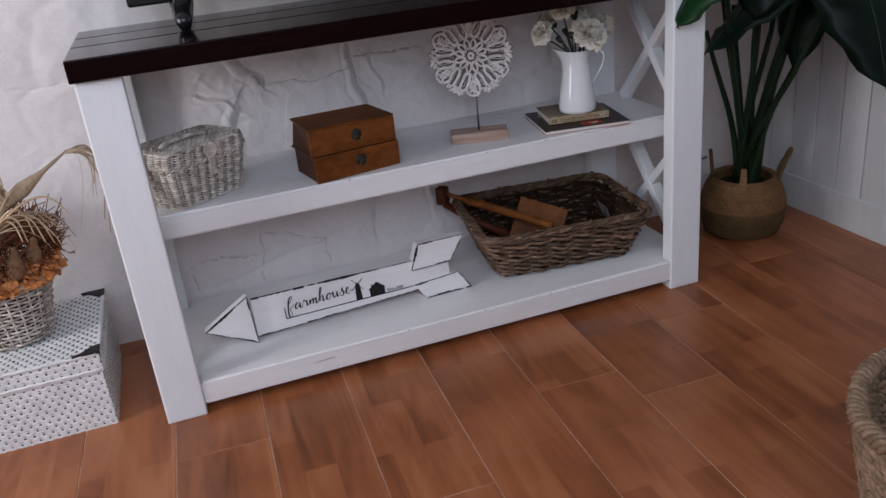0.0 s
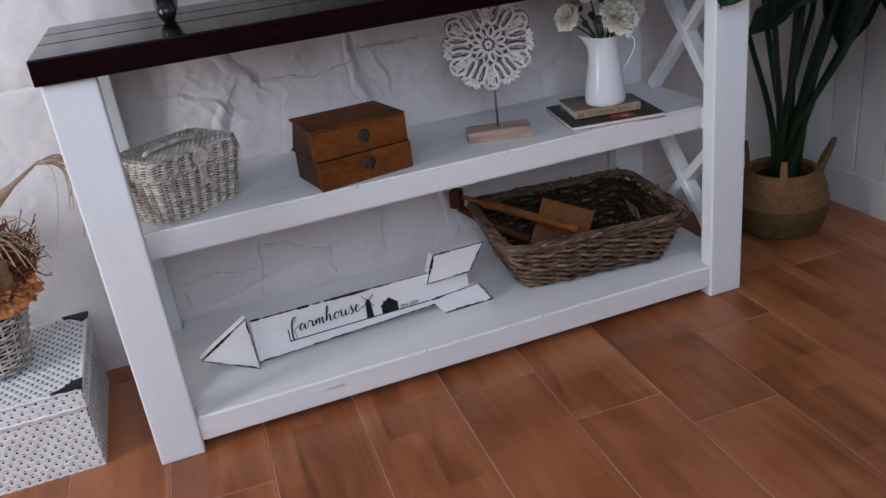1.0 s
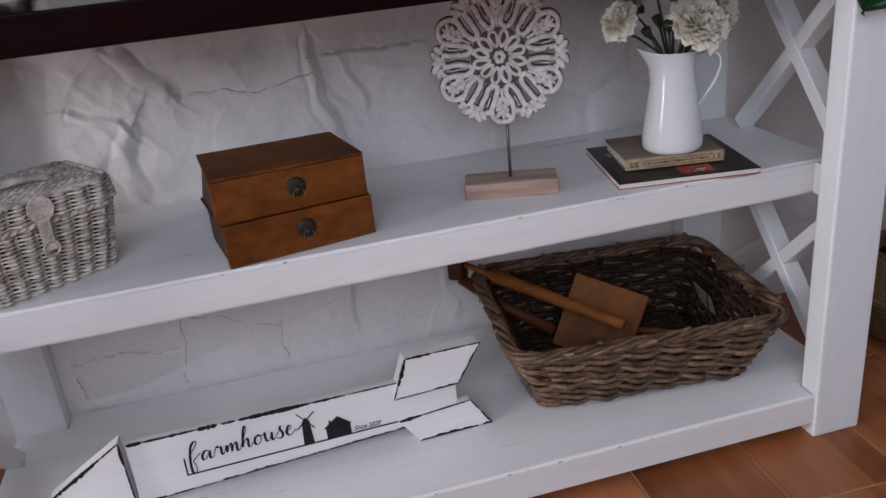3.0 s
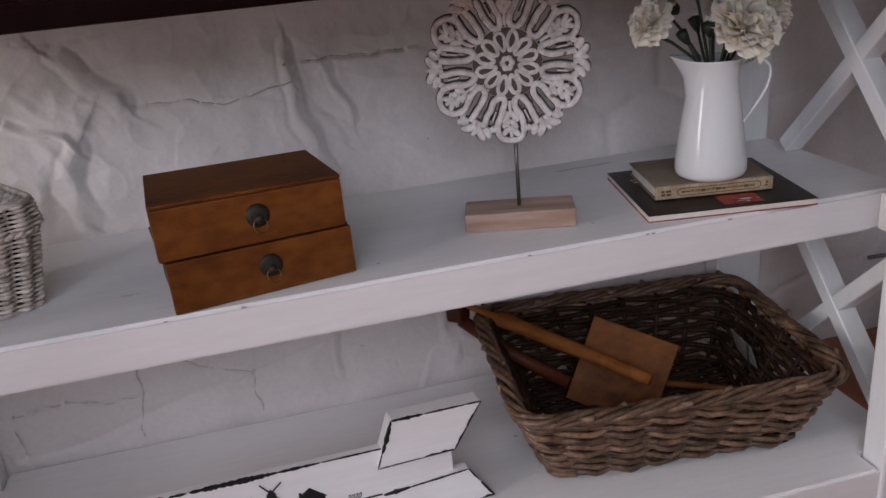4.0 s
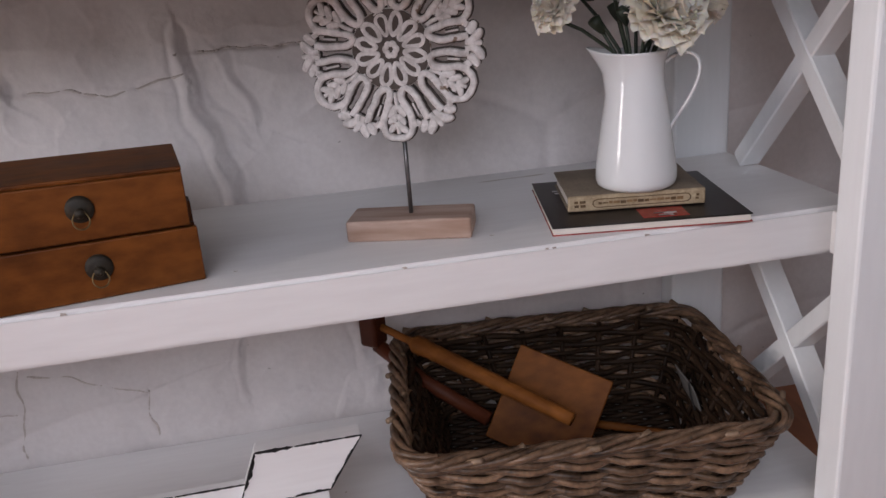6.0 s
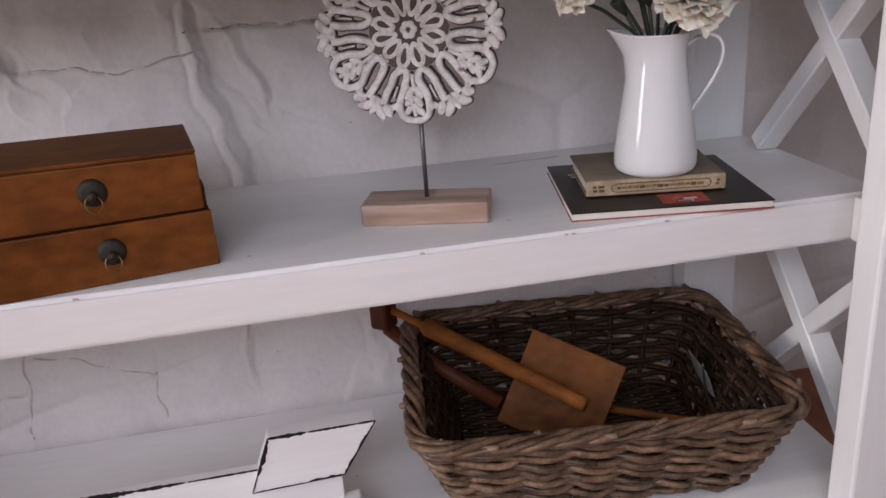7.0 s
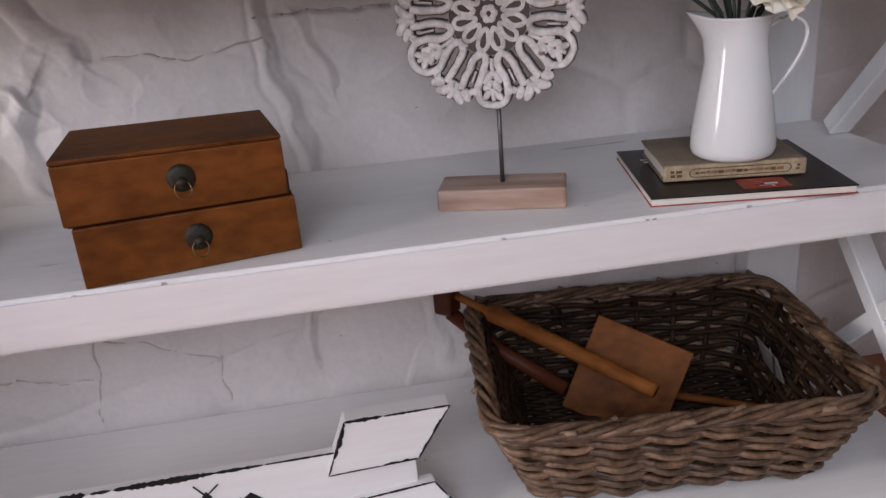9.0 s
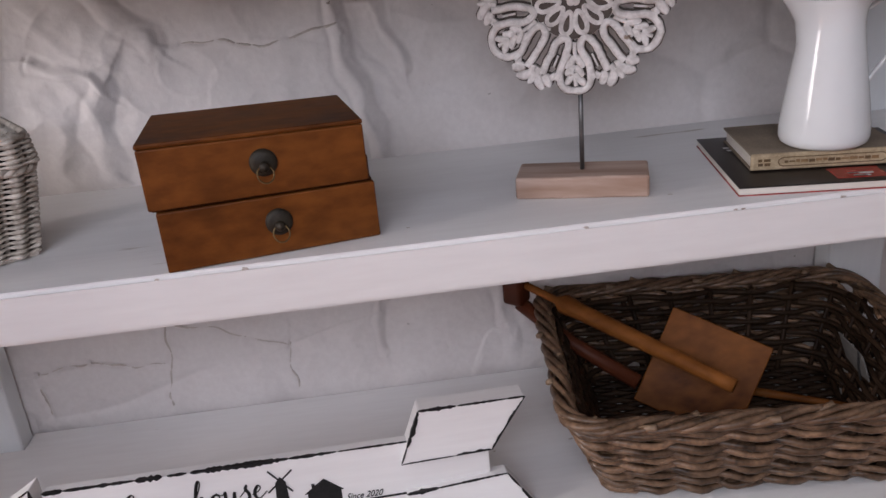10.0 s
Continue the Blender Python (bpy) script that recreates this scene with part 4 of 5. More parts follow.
def magazine_and_book():
    t = thing("magazine", 1.105, 0.146, SHELF_TOP, -10, "glossy black magazine with a red printed patch", "magazine")
    part("page_block", box(0.001, 0.238, 0.001, 0.218, 0.001, 0.009, 0.001), PAPER, t, "white page edges")
    cover = part("cover", box(0, 0.24, 0, 0.22, 0.009, 0.0105, 0.0005), GLOSSY_BLACK, t)
    part("back_cover", box(0, 0.24, 0, 0.22, 0, 0.001, 0), GLOSSY_RED, t)
    part("red_print", box(0.112, 0.168, 0.012, 0.05, 0.01052, 0.0109, 0), GLOSSY_RED, cover)
    for i, (x0, x1, y) in enumerate(((0.128, 0.146, 0.014), (0.126, 0.14, 0.024), (0.13, 0.16, 0.034), (0.132, 0.15, 0.016), (0.128, 0.156, 0.025), (0.024, 0.062, 0.15), (0.022, 0.04, 0.162))):
        part("print_bar", box(x0, x1, y, y + 0.005, 0.01092, 0.0112, 0), GLOSSY_WHITE if i > 2 else GLOSSY_RED, cover)
    b = thing("book", 1.142, 0.198, SHELF_TOP + 0.0112, -11, "old olive clothbound book with a decorated cream spine", "book")
    b.scale[2] = 0.84
    part("page_block", box(0.003, 0.17, 0.004, 0.134, 0.002, 0.022, 0.001), PAPER, b)
    part("cover", box(0, 0.172, 0, 0.137, 0.0215, 0.0245, 0.001, 2, 0.0022, 5), COVER, b)
    part("back_cover", box(0, 0.172, 0, 0.137, 0, 0.0025, 0.001), COVER, b)
    spine = part("spine", box(0, 0.172, -0.0035, 0.0035, 0.0005, 0.0244, 0.0032, 3), SPINE, b, "cream spine with brown ornament")
    rng = random.Random(3)
    for x0, x1, z0, z1 in ((0.008, 0.0135, 0.0075, 0.0115), (0.0155, 0.022, 0.0075, 0.0115), (0.008, 0.0125, 0.0135, 0.0175), (0.0145, 0.022, 0.0135, 0.0175), (0.159, 0.163, 0.0085, 0.0115), (0.16, 0.1635, 0.0135, 0.017)):
        part("ornament_bar", box(x0, x1, -0.0039, -0.0033, z0, z1, 0), SPINE_MARK, spine)
    # long oval frame with a mottled band in it
    oval = [loop_point(i / 60, 0.061, 0.0062, 0.006)[0] for i in range(60)]
    part("ornament_frame", tube([(0.092 + p.x, -0.0036, 0.0125 + p.y + 0.0004 * noise.noise((p.x * 200, 0, 1))) for p in oval], 0.0008, closed=True, sides=5), SPINE_MARK, spine)
    x = 0.038
    while x < 0.142:
        w = rng.uniform(0.003, 0.009)
        part("ornament_bar", box(x, x + w, -0.0039, -0.0033, 0.0125 - rng.uniform(0.001, 0.0026), 0.0125 + rng.uniform(0.001, 0.0026), 0), SPINE_GOLD if rng.random() < 0.6 else SPINE_MARK, spine)
        x += w + 0.001


magazine_and_book()
BOOK_TOP = SHELF_TOP + 0.0112 + 0.0207


def pitcher_and_flowers():
    t = thing("pitcher", 1.241, 0.217, BOOK_TOP, -28, "white enamel pitcher with a curved handle", "pitcher")
    t.scale = (0.965, 0.965, 1.03)
    prof = [(0.0, 0.0), (0.046, 0.0), (0.0515, 0.004), (0.0532, 0.01), (0.0528, 0.022), (0.0492, 0.048), (0.0442, 0.08), (0.0396, 0.108), (0.0366, 0.128), (0.036, 0.139), (0.0372, 0.15), (0.0405, 0.161), (0.0418, 0.1635), (0.041, 0.165), (0.0395, 0.1635), (0.0365, 0.153), (0.0348, 0.14), (0.0378, 0.108), (0.0425, 0.08), (0.05, 0.02), (0.046, 0.006), (0.0, 0.005)]
    bm = lathe(prof, 56, cap=False)
    for v in bm.verts:
        # the rim is drawn out into a spout towards -x
        k = max(0.0, (v.co.z - 0.126) / 0.038)
        c = max(0.0, -v.co.x / (math.hypot(v.co.x, v.co.y) + 1e-6))
        if k > 0 and math.hypot(v.co.x, v.co.y) > 0.02:
            v.co.x -= 0.021 * k * c ** 5
            v.co.z += 0.006 * k * c ** 6
    bmesh.ops.remove_doubles(bm, verts=bm.verts, dist=1e-5)
    part("body", bm, SHEEN, t, smooth=True)
    pts = [(0.037, 0, 0.15), (0.048, 0, 0.158), (0.062, 0, 0.161), (0.075, 0, 0.156), (0.08, 0, 0.144), (0.077, 0, 0.127), (0.068, 0, 0.108), (0.056, 0, 0.09), (0.046, 0, 0.076), (0.044, 0, 0.07)]
    part("handle", tube(rounded(pts), 0.0052, sides=10, flat=0.45, normal=(1, 0, 0.3)), SHEEN, t, smooth=True)
    rng = random.Random(11)
    # carnations: head offsets from the pitcher's axis, height over the book, size
    heads = [(-0.108, -0.02, 0.23, 0.032), (0.02, -0.04, 0.212, 0.05), (0.088, 0.01, 0.222, 0.036), (-0.06, 0.03, 0.252, 0.036), (0.012, 0.025, 0.272, 0.04), (-0.05, -0.03, 0.29, 0.036)]
    for hx, hy, hz, hr in heads:
        f = thing("carnation", 1.241, 0.217, BOOK_TOP, 0, "cream carnation with ruffled petals in a pitcher", "flower", "flowers in the pitcher")
        d = Vector((hx, hy, hz))
        part("stem", tube([(hx * 0.05, hy * 0.05, 0.05), (hx * 0.16, hy * 0.16, 0.14), (hx * 0.3, hy * 0.3, 0.172), (hx * 0.68, hy * 0.68, 0.172 + (hz - 0.172) * 0.5), d - Vector((0, 0, hr * 0.4))], 0.0022, sides=6), CALYX, f, smooth=True)
        way = Vector((hx, hy, 0.07)).normalized()
        q = Vector((0, 0, 1)).rotation_difference(way).to_matrix().to_4x4()
        bm = lathe([(0.002, -hr * 0.75), (0.008, -hr * 0.6), (0.01, -hr * 0.3), (0.013, -hr * 0.12)], 10)
        bmesh.ops.transform(bm, matrix=Matrix.Translation(d) @ q, verts=bm.verts)
        part("calyx", bm, CALYX, f, smooth=True)
        bm = bmesh.new()
        for layer, (n, tilt, size) in enumerate(((13, -8, 1.0), (14, 12, 1.0), (13, 30, 0.97), (12, 48, 0.92), (10, 66, 0.84), (7, 82, 0.74))):
            for k in range(n):
                a = 2 * math.pi * (k + 0.5 * layer) / n + rng.uniform(-0.15, 0.15)
                tl = radians(tilt + rng.uniform(-8, 8))
                L = hr * size * rng.uniform(0.9, 1.12)
                grid = []
                for i in range(5):
                    r = L * i / 4
                    row = []
                    for j in range(9):
                        s = (j - 4) / 4
                        wv = 0.5 * hr * s * (i / 4) ** 0.6
                        ruffle = 0.12 * hr * (i / 4) ** 2 * math.sin(j * 1.35 + k * 1.7 + layer)
                        edge = r * (1 - 0.22 * s * s + 0.05 * math.cos(j * 1.9 + k))
                        x, z = edge * math.cos(tl) - ruffle * math.sin(tl), edge * math.sin(tl) + ruffle * math.cos(tl) - 0.1 * hr
                        row.append(bm.verts.new((x * math.cos(a) - wv * math.sin(a), x * math.sin(a) + wv * math.cos(a), z)))
                    grid.append(row)
                for i in range(4):
                    for j in range(8):
                        bm.faces.new((grid[i][j], grid[i][j + 1], grid[i + 1][j + 1], grid[i + 1][j]))
        bmesh.ops.transform(bm, matrix=Matrix.Translation(d) @ q, verts=bm.verts)
        part("petals", bm, PETAL, f, smooth=True)
    # dark buds and narrow leaves in the mouth
    for k, (hx, hy, hz) in enumerate(((-0.024, -0.028, 0.205), (-0.046, -0.01, 0.196), (0.0, -0.028, 0.192), (0.028, 0.0, 0.2), (-0.014, 0.02, 0.206), (0.03, -0.02, 0.19))):
        f = thing("flower_bud", 1.241, 0.217, BOOK_TOP, 0, "dark green flower bud on a thin stem", "flower", "buds in the pitcher")
        d = Vector((hx, hy, hz))
        part("stem", tube([(hx * 0.1, hy * 0.1, 0.05), (hx * 0.35, hy * 0.35, 0.15), d], 0.002, sides=6), CALYX, f, smooth=True)
        bm = lathe([(0.0015, -0.004), (0.005, 0.004), (0.0075, 0.012), (0.0085, 0.02), (0.002, 0.022)], 8)
        bmesh.ops.transform(bm, matrix=Matrix.Translation(d) @ Vector((0, 0, 1)).rotation_difference(Vector((hx, hy, 0.06)).normalized()).to_matrix().to_4x4(), verts=bm.verts)
        part("bud", bm, CALYX, f, smooth=True)


pitcher_and_flowers()

# ---- bottom shelf ----


def arrow_sign():
    # the board leans back a little and turns with its length
    t = thing("arrow_sign", 0.25, 0.142, LOW_TOP, 1.7, "white distressed wooden arrow sign with black worn edges", "sign", rx=-6)
    ox, oz = 0.25, LOW_TOP
    q = lambda pts: [(x - ox, z - oz) for x, z in pts]
    rng = random.Random(8)

    def worn(name, outline, y0, y1, owner, flakes):
        """A board with black, chipped edges."""
        ob = part(name, prism(q(outline), y0, y1, 0.0012), WHITE, owner)
        pts = q(outline)
        bm = bmesh.new()
        for i in flakes:
            a, b = Vector(pts[i]), Vector(pts[(i + 1) % len(pts)])
            L, at = (b - a).length, 0.0
            d = (b - a).normalized()
            nrm = Vector((-d.y, d.x))
            while at < L - 0.004:
                seg = min(rng.uniform(0.02, 0.12), L - at)
                w = rng.uniform(0.0008, 0.004)
                n = max(4, int(seg / 0.0035))
                prev = None
                for k in range(n + 1):
                    p = a + d * (at + seg * k / n)
                    ww = w * (0.1 + 0.9 * max(0.0, math.sin(math.pi * k / n)) ** 0.35) * (0.45 + 0.9 * rng.random())
                    # a thin skin of paint that folds over the board's edge
                    row = [bm.verts.new((c.x, yy, c.y)) for c, yy in ((p + nrm * ww, y0 - 0.0006), (p - nrm * 0.0006, y0 - 0.0006), (p - nrm * 0.0006, y0 + ww * 1.6))]
                    if prev:
                        for j in range(2):
                            bm.faces.new((prev[j], prev[j + 1], row[j + 1], row[j]))
                    prev = row
                at += seg + (rng.uniform(0.0, 0.01) if rng.random() < 0.4 else 0.0)
        tagged(part("worn_edge", bm, BLACK_PAINT, ob, "chipped black paint along the edge"), kind="stuff")
        return ob

    shaft = worn("shaft", [(0.255, 0.1), (0.8, 0.118), (0.8, 0.2), (0.255, 0.206)], 0.0, 0.018, t, (0, 2))
    worn("head", [(0.129, 0.15), (0.253, 0.0895), (0.247, 0.219)], -0.012, 0.022, t, (0, 1, 2))
    worn("fin", [(0.688, 0.177), (0.803, 0.179), (0.85, 0.245), (0.716, 0.246)], -0.012, 0.024, t, (0, 1, 2, 3))
    worn("fin", [(0.722, 0.0895), (0.855, 0.0895), (0.82, 0.142), (0.69, 0.134)], -0.012, 0.012, t, (0, 1, 2))
    # brushed script: thick where the pen goes down, thin where it goes up
    pen, word = 0.341 - ox, bmesh.new()

    def letter(width, *pts):
        nonlocal pen
        unit, tall, base = 0.0193, 0.0172, 0.1475 - oz + (pen + ox - 0.34) * 0.05
        line = rounded([(pen + x * unit, -0.0009, base + z * tall) for x, z in pts], False, 3)
        line = [(x + 0.12 * (z - base), y, z) for x, y, z in line]
        rise = [(b[2] - a[2]) / (math.dist(a, b) + 1e-9) for a, b in zip(line, line[1:])] + [0.0]
        n = len(line)
        add_tube(word, line, 0.0024, sides=6, flat=0.22, normal=(0, 1, 0), taper=lambda f: 0.36 + 0.64 * max(0.0, -rise[min(int(f * (n - 1) + 0.5), n - 1)]) ** 0.8)
        pen += width * unit

    letter(1.0, (0.1, 0.9), (0.5, 1.5), (0.8, 2.1), (0.62, 2.3), (0.3, 2.0), (0.15, 1.2), (0.15, 0), (0.25, -0.9), (0.5, -1.15), (0.7, -0.7), (0.55, -0.1), (0.35, 0.3), (0.8, 0.7), (1.0, 0.9))
    letter(1.15, (0.75, 0.85), (0.4, 1.05), (0.1, 0.5), (0.25, -0.05), (0.6, 0.3), (0.8, 1.0), (0.78, 0.2), (0.95, 0.0), (1.15, 0.35))
    letter(0.9, (0, 0.35), (0.2, 1.15), (0.35, 0.85), (0.58, 0.95), (0.6, 0.3), (0.72, 0), (0.9, 0.3))
    letter(1.35, (0, 0.3), (0.15, 1.05), (0.2, -0.05), (0.3, 0.6), (0.5, 1.05), (0.6, 0.7), (0.6, -0.05), (0.7, 0.6), (0.9, 1.05), (1.02, 0.7), (1.0, 0.2), (1.15, -0.05), (1.35, 0.3))
    letter(1.05, (0, 0.3), (0.4, 1.5), (0.52, 2.2), (0.34, 2.35), (0.2, 1.5), (0.15, -0.05), (0.25, 0.6), (0.5, 1.05), (0.65, 0.75), (0.62, 0.2), (0.8, -0.05), (1.05, 0.4))
    letter(0.9, (0.5, 1.0), (0.15, 0.8), (0.12, 0.15), (0.4, -0.05), (0.7, 0.3), (0.65, 0.85), (0.42, 1.0), (0.65, 0.8), (0.9, 0.85))
    letter(1.05, (0, 0.85), (0.1, 1.05), (0.15, 0.3), (0.35, -0.05), (0.6, 0.3), (0.7, 1.05), (0.7, 0.2), (0.85, -0.05), (1.05, 0.35))
    letter(0.8, (0, 0.35), (0.4, 0.9), (0.48, 1.3), (0.3, 0.95), (0.6, 0.55), (0.62, 0.1), (0.3, -0.1), (0.08, 0.15))
    letter(0.9, (0, 0.35), (0.4, 0.55), (0.55, 0.9), (0.35, 1.1), (0.12, 0.6), (0.2, 0.1), (0.5, -0.05), (0.95, 0.5))
    part("lettering", word, BLACK_PAINT, shaft, "black brushed script lettering")
    part("underline", box(0.337 - ox, 0.69 - ox, -0.0012, 0.0005, 0.1285 - oz, 0.1308 - oz, 0), BLACK_PAINT, shaft)
    part("underline_end", box(0.3345 - ox, 0.337 - ox, -0.0012, 0.0005, 0.1285 - oz, 0.16 - oz, 0), BLACK_PAINT, shaft)
    bm = prism(q([(0.527, 0.13), (0.545, 0.13), (0.5425, 0.172), (0.536, 0.18), (0.5295, 0.172)]), -0.0012, 0.0005, 0)
    mill = part("windmill_print", bm, BLACK_PAINT, shaft)
    bm = bmesh.new()
    for a in (40, 130, 220, 310):
        c, s = math.cos(radians(a)), math.sin(radians(a))
        add_tube(bm, [(0.536 - ox + 0.003 * c, -0.001, 0.174 - oz + 0.003 * s), (0.536 - ox + 0.021 * c, -0.001, 0.174 - oz + 0.021 * s)], 0.0011, sides=4)
    part("windmill_sails", bm, BLACK_PAINT, mill)
    part("barn_print", prism(q([(0.567, 0.13), (0.609, 0.13), (0.609, 0.15), (0.612, 0.15), (0.589, 0.168), (0.577, 0.16), (0.577, 0.163), (0.573, 0.163), (0.573, 0.157), (0.563, 0.15), (0.567, 0.15)]), -0.0012, 0.0005, 0), BLACK_PAINT, shaft)
    cu = bpy.data.curves.new("year", "FONT")
    cu.body, cu.size, cu.extrude, cu.shear = "Since 2020", 0.0122, 0.0003, 0.45
    ob = bpy.data.objects.new("year", cu)
    scene.collection.objects.link(ob)
    bpy.context.view_layer.update()
    year = new("year_lettering", bpy.data.meshes.new_from_object(ob.evaluated_get(bpy.context.evaluated_depsgraph_get())))
    bpy.data.objects.remove(ob)
    year.data.materials.append(BLACK_PAINT)
    year.parent = shaft
    year.matrix_basis = pose(0.613 - ox, -0.0008, 0.1335 - oz, 90, 1.0) @ Matrix.Diagonal((0.86, 1.0, 1, 1))


arrow_sign()


def willow_basket():
    t = thing("willow_basket", 1.155, 0.262, LOW_TOP, -6.5, "shallow brown willow basket holding old wooden tools", "basket")
    lo, hi, h = (0.192, 0.142), (0.242, 0.19), 0.128
    place = woven(t, lo, hi, h, 0.045, 24, 8, 0.0046, 0.0085, CANE, CANE_SHADED, z0=0.008, jitter=0.008, pair=0.0036, sides=7, per=6)
    # second layer added in the shaded colour, so the inside goes dark
    woven(t, (lo[0] - 0.0145, lo[1] - 0.0145), (hi[0] - 0.0145, hi[1] - 0.0145), h * 0.97, 0.04, 24, 11, 0.0046, 0.004, CANE_SHADED, CANE_SHADED, z0=0.01, row_name="inner_weaver", jitter=0.004, sides=5, per=4)
    # border: long canes that wind round one another, each of its own thickness
    rng = random.Random(17)
    for k in range(5):
        pts, rad, ph = [], 0.0045 * rng.uniform(0.85, 1.2), rng.uniform(0, 1)
        for i in range(520):
            a = 2 * math.pi * (9 * i / 520 + (k + 0.3 * ph) / 5)
            wob = 0.0025 * noise.noise((i * 0.06, k * 5.0, 2.0))
            p = place(i / 520, 1.03, (0.0098 + wob) * math.cos(a))
            pts.append(p + Vector((0, 0, (0.0055 + wob) * math.sin(a) + 0.002)))
        part("rim_strand", tube(pts, rad, sides=7, closed=True), CANE, t, smooth=True)
    # cut ends of the stakes that poke out of the border
    for i in range(22):
        s0 = (i + rng.random() * 0.6) / 22
        a, c = place(s0, 1.04, 0.004 - 0.008 * (i % 2)), place(s0 + 0.012, 1.1, 0.012 - 0.024 * (i % 2))
        part("cane_tip", tube([a, (a + c) / 2, c], 0.0042, sides=7), CANE_CUT, t, smooth=True)
    # base weave, also in the shaded colour
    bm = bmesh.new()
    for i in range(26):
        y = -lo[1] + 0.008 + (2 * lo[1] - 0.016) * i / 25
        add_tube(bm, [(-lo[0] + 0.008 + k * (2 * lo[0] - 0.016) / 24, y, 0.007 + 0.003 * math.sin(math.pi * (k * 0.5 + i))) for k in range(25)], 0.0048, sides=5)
    tagged(part("base_weave", bm, CANE_SHADED, t, smooth=True), kind="stuff")
    return t


willow_basket()


def tools_in_basket():
    # butter paddle: square board with a long round handle
    a, b = Vector((0.905, 0.46, 0.262)), Vector((1.145, 0.215, 0.184))
    t = thing("wooden_paddle", 1.1, 0.29, LOW_TOP + 0.02, 0, "old wooden paddle with square blade and round handle", "tool")
    o = Vector((1.1, 0.29, LOW_TOP + 0.02))
    d = (b - a).normalized()
    pts = [a + (b - a) * f - o for f in np.linspace(0, 1, 28)]
    part("handle", tube(pts, 0.0125, sides=12, taper=lambda f: 0.5 if f < 0.2 else 1.08 - 0.35 * (f - 0.2) ** 1.5 + (0.14 if f < 0.26 else 0.0)), TOOL, t, smooth=True)
    # the blade: a square board, tipped towards the front
    c1, c2, c3 = Vector((1.121, 0.362, 0.235)), Vector((1.235, 0.286, 0.191)), Vector((1.03, 0.346, 0.13))
    ex, ey = (c2 - c1).normalized(), (c3 - c1).normalized()
    ez = ey.cross(ex).normalized()
    ey = ex.cross(ez).normalized()
    if ey.dot(c3 - c1) < 0:
        ey = -ey
    bm = box(-0.006, (c2 - c1).length, 0.0, (c3 - c1).length * 1.08, -0.006, 0.006, 0.002)
    m = Matrix((ex, ey, ex.cross(ey))).transposed().to_4x4()
    m.translation = c1 - o
    bmesh.ops.transform(bm, matrix=m, verts=bm.verts)
    part("blade", bm, TOOL, t)
    # mallet or axe head at the handle's far end
    t = thing("wooden_mallet", 0.9, 0.46, LOW_TOP + 0.11, -42, "small dark reddish wooden mallet over the basket rim", "tool")
    part("head", box(-0.022, 0.012, -0.017, 0.017, 0.03, 0.085, 0.006, 3), TOOL_RED, t)
    part("handle", tube([(0.0, 0, 0.03), (0.09, 0.0, -0.02), (0.2, 0, -0.06)], 0.0115, sides=10), TOOL_RED, t, smooth=True)
    t = thing("wooden_spindle", 1.24, 0.278, LOW_TOP + 0.018, -35, "slim turned wooden spindle lying in the basket", "tool")
    part("shaft", tube([(-0.07, 0, 0.008), (-0.02, 0, 0.01), (0.04, 0, 0.012), (0.1, 0, 0.014)], 0.0075, sides=10, taper=lambda f: 1 - 0.4 * f), TOOL, t, smooth=True)
    t = thing("paper_tag", 1.342, 0.26, LOW_TOP + 0.085, -96, "torn greyish paper tag tied inside the basket", "tag", rx=18)
    part("sheet", box(-0.036, 0.036, -0.001, 0.001, -0.02, 0.026, 0.0005, 1, 0.0025, 3), CABLE, t)
    part("wire", tube([(0.012, -0.003, -0.03), (0.02, -0.004, 0.0), (0.03, -0.002, 0.03)], 0.0015, sides=5), STEEL, t)


tools_in_basket()

# ---- beside the table ----


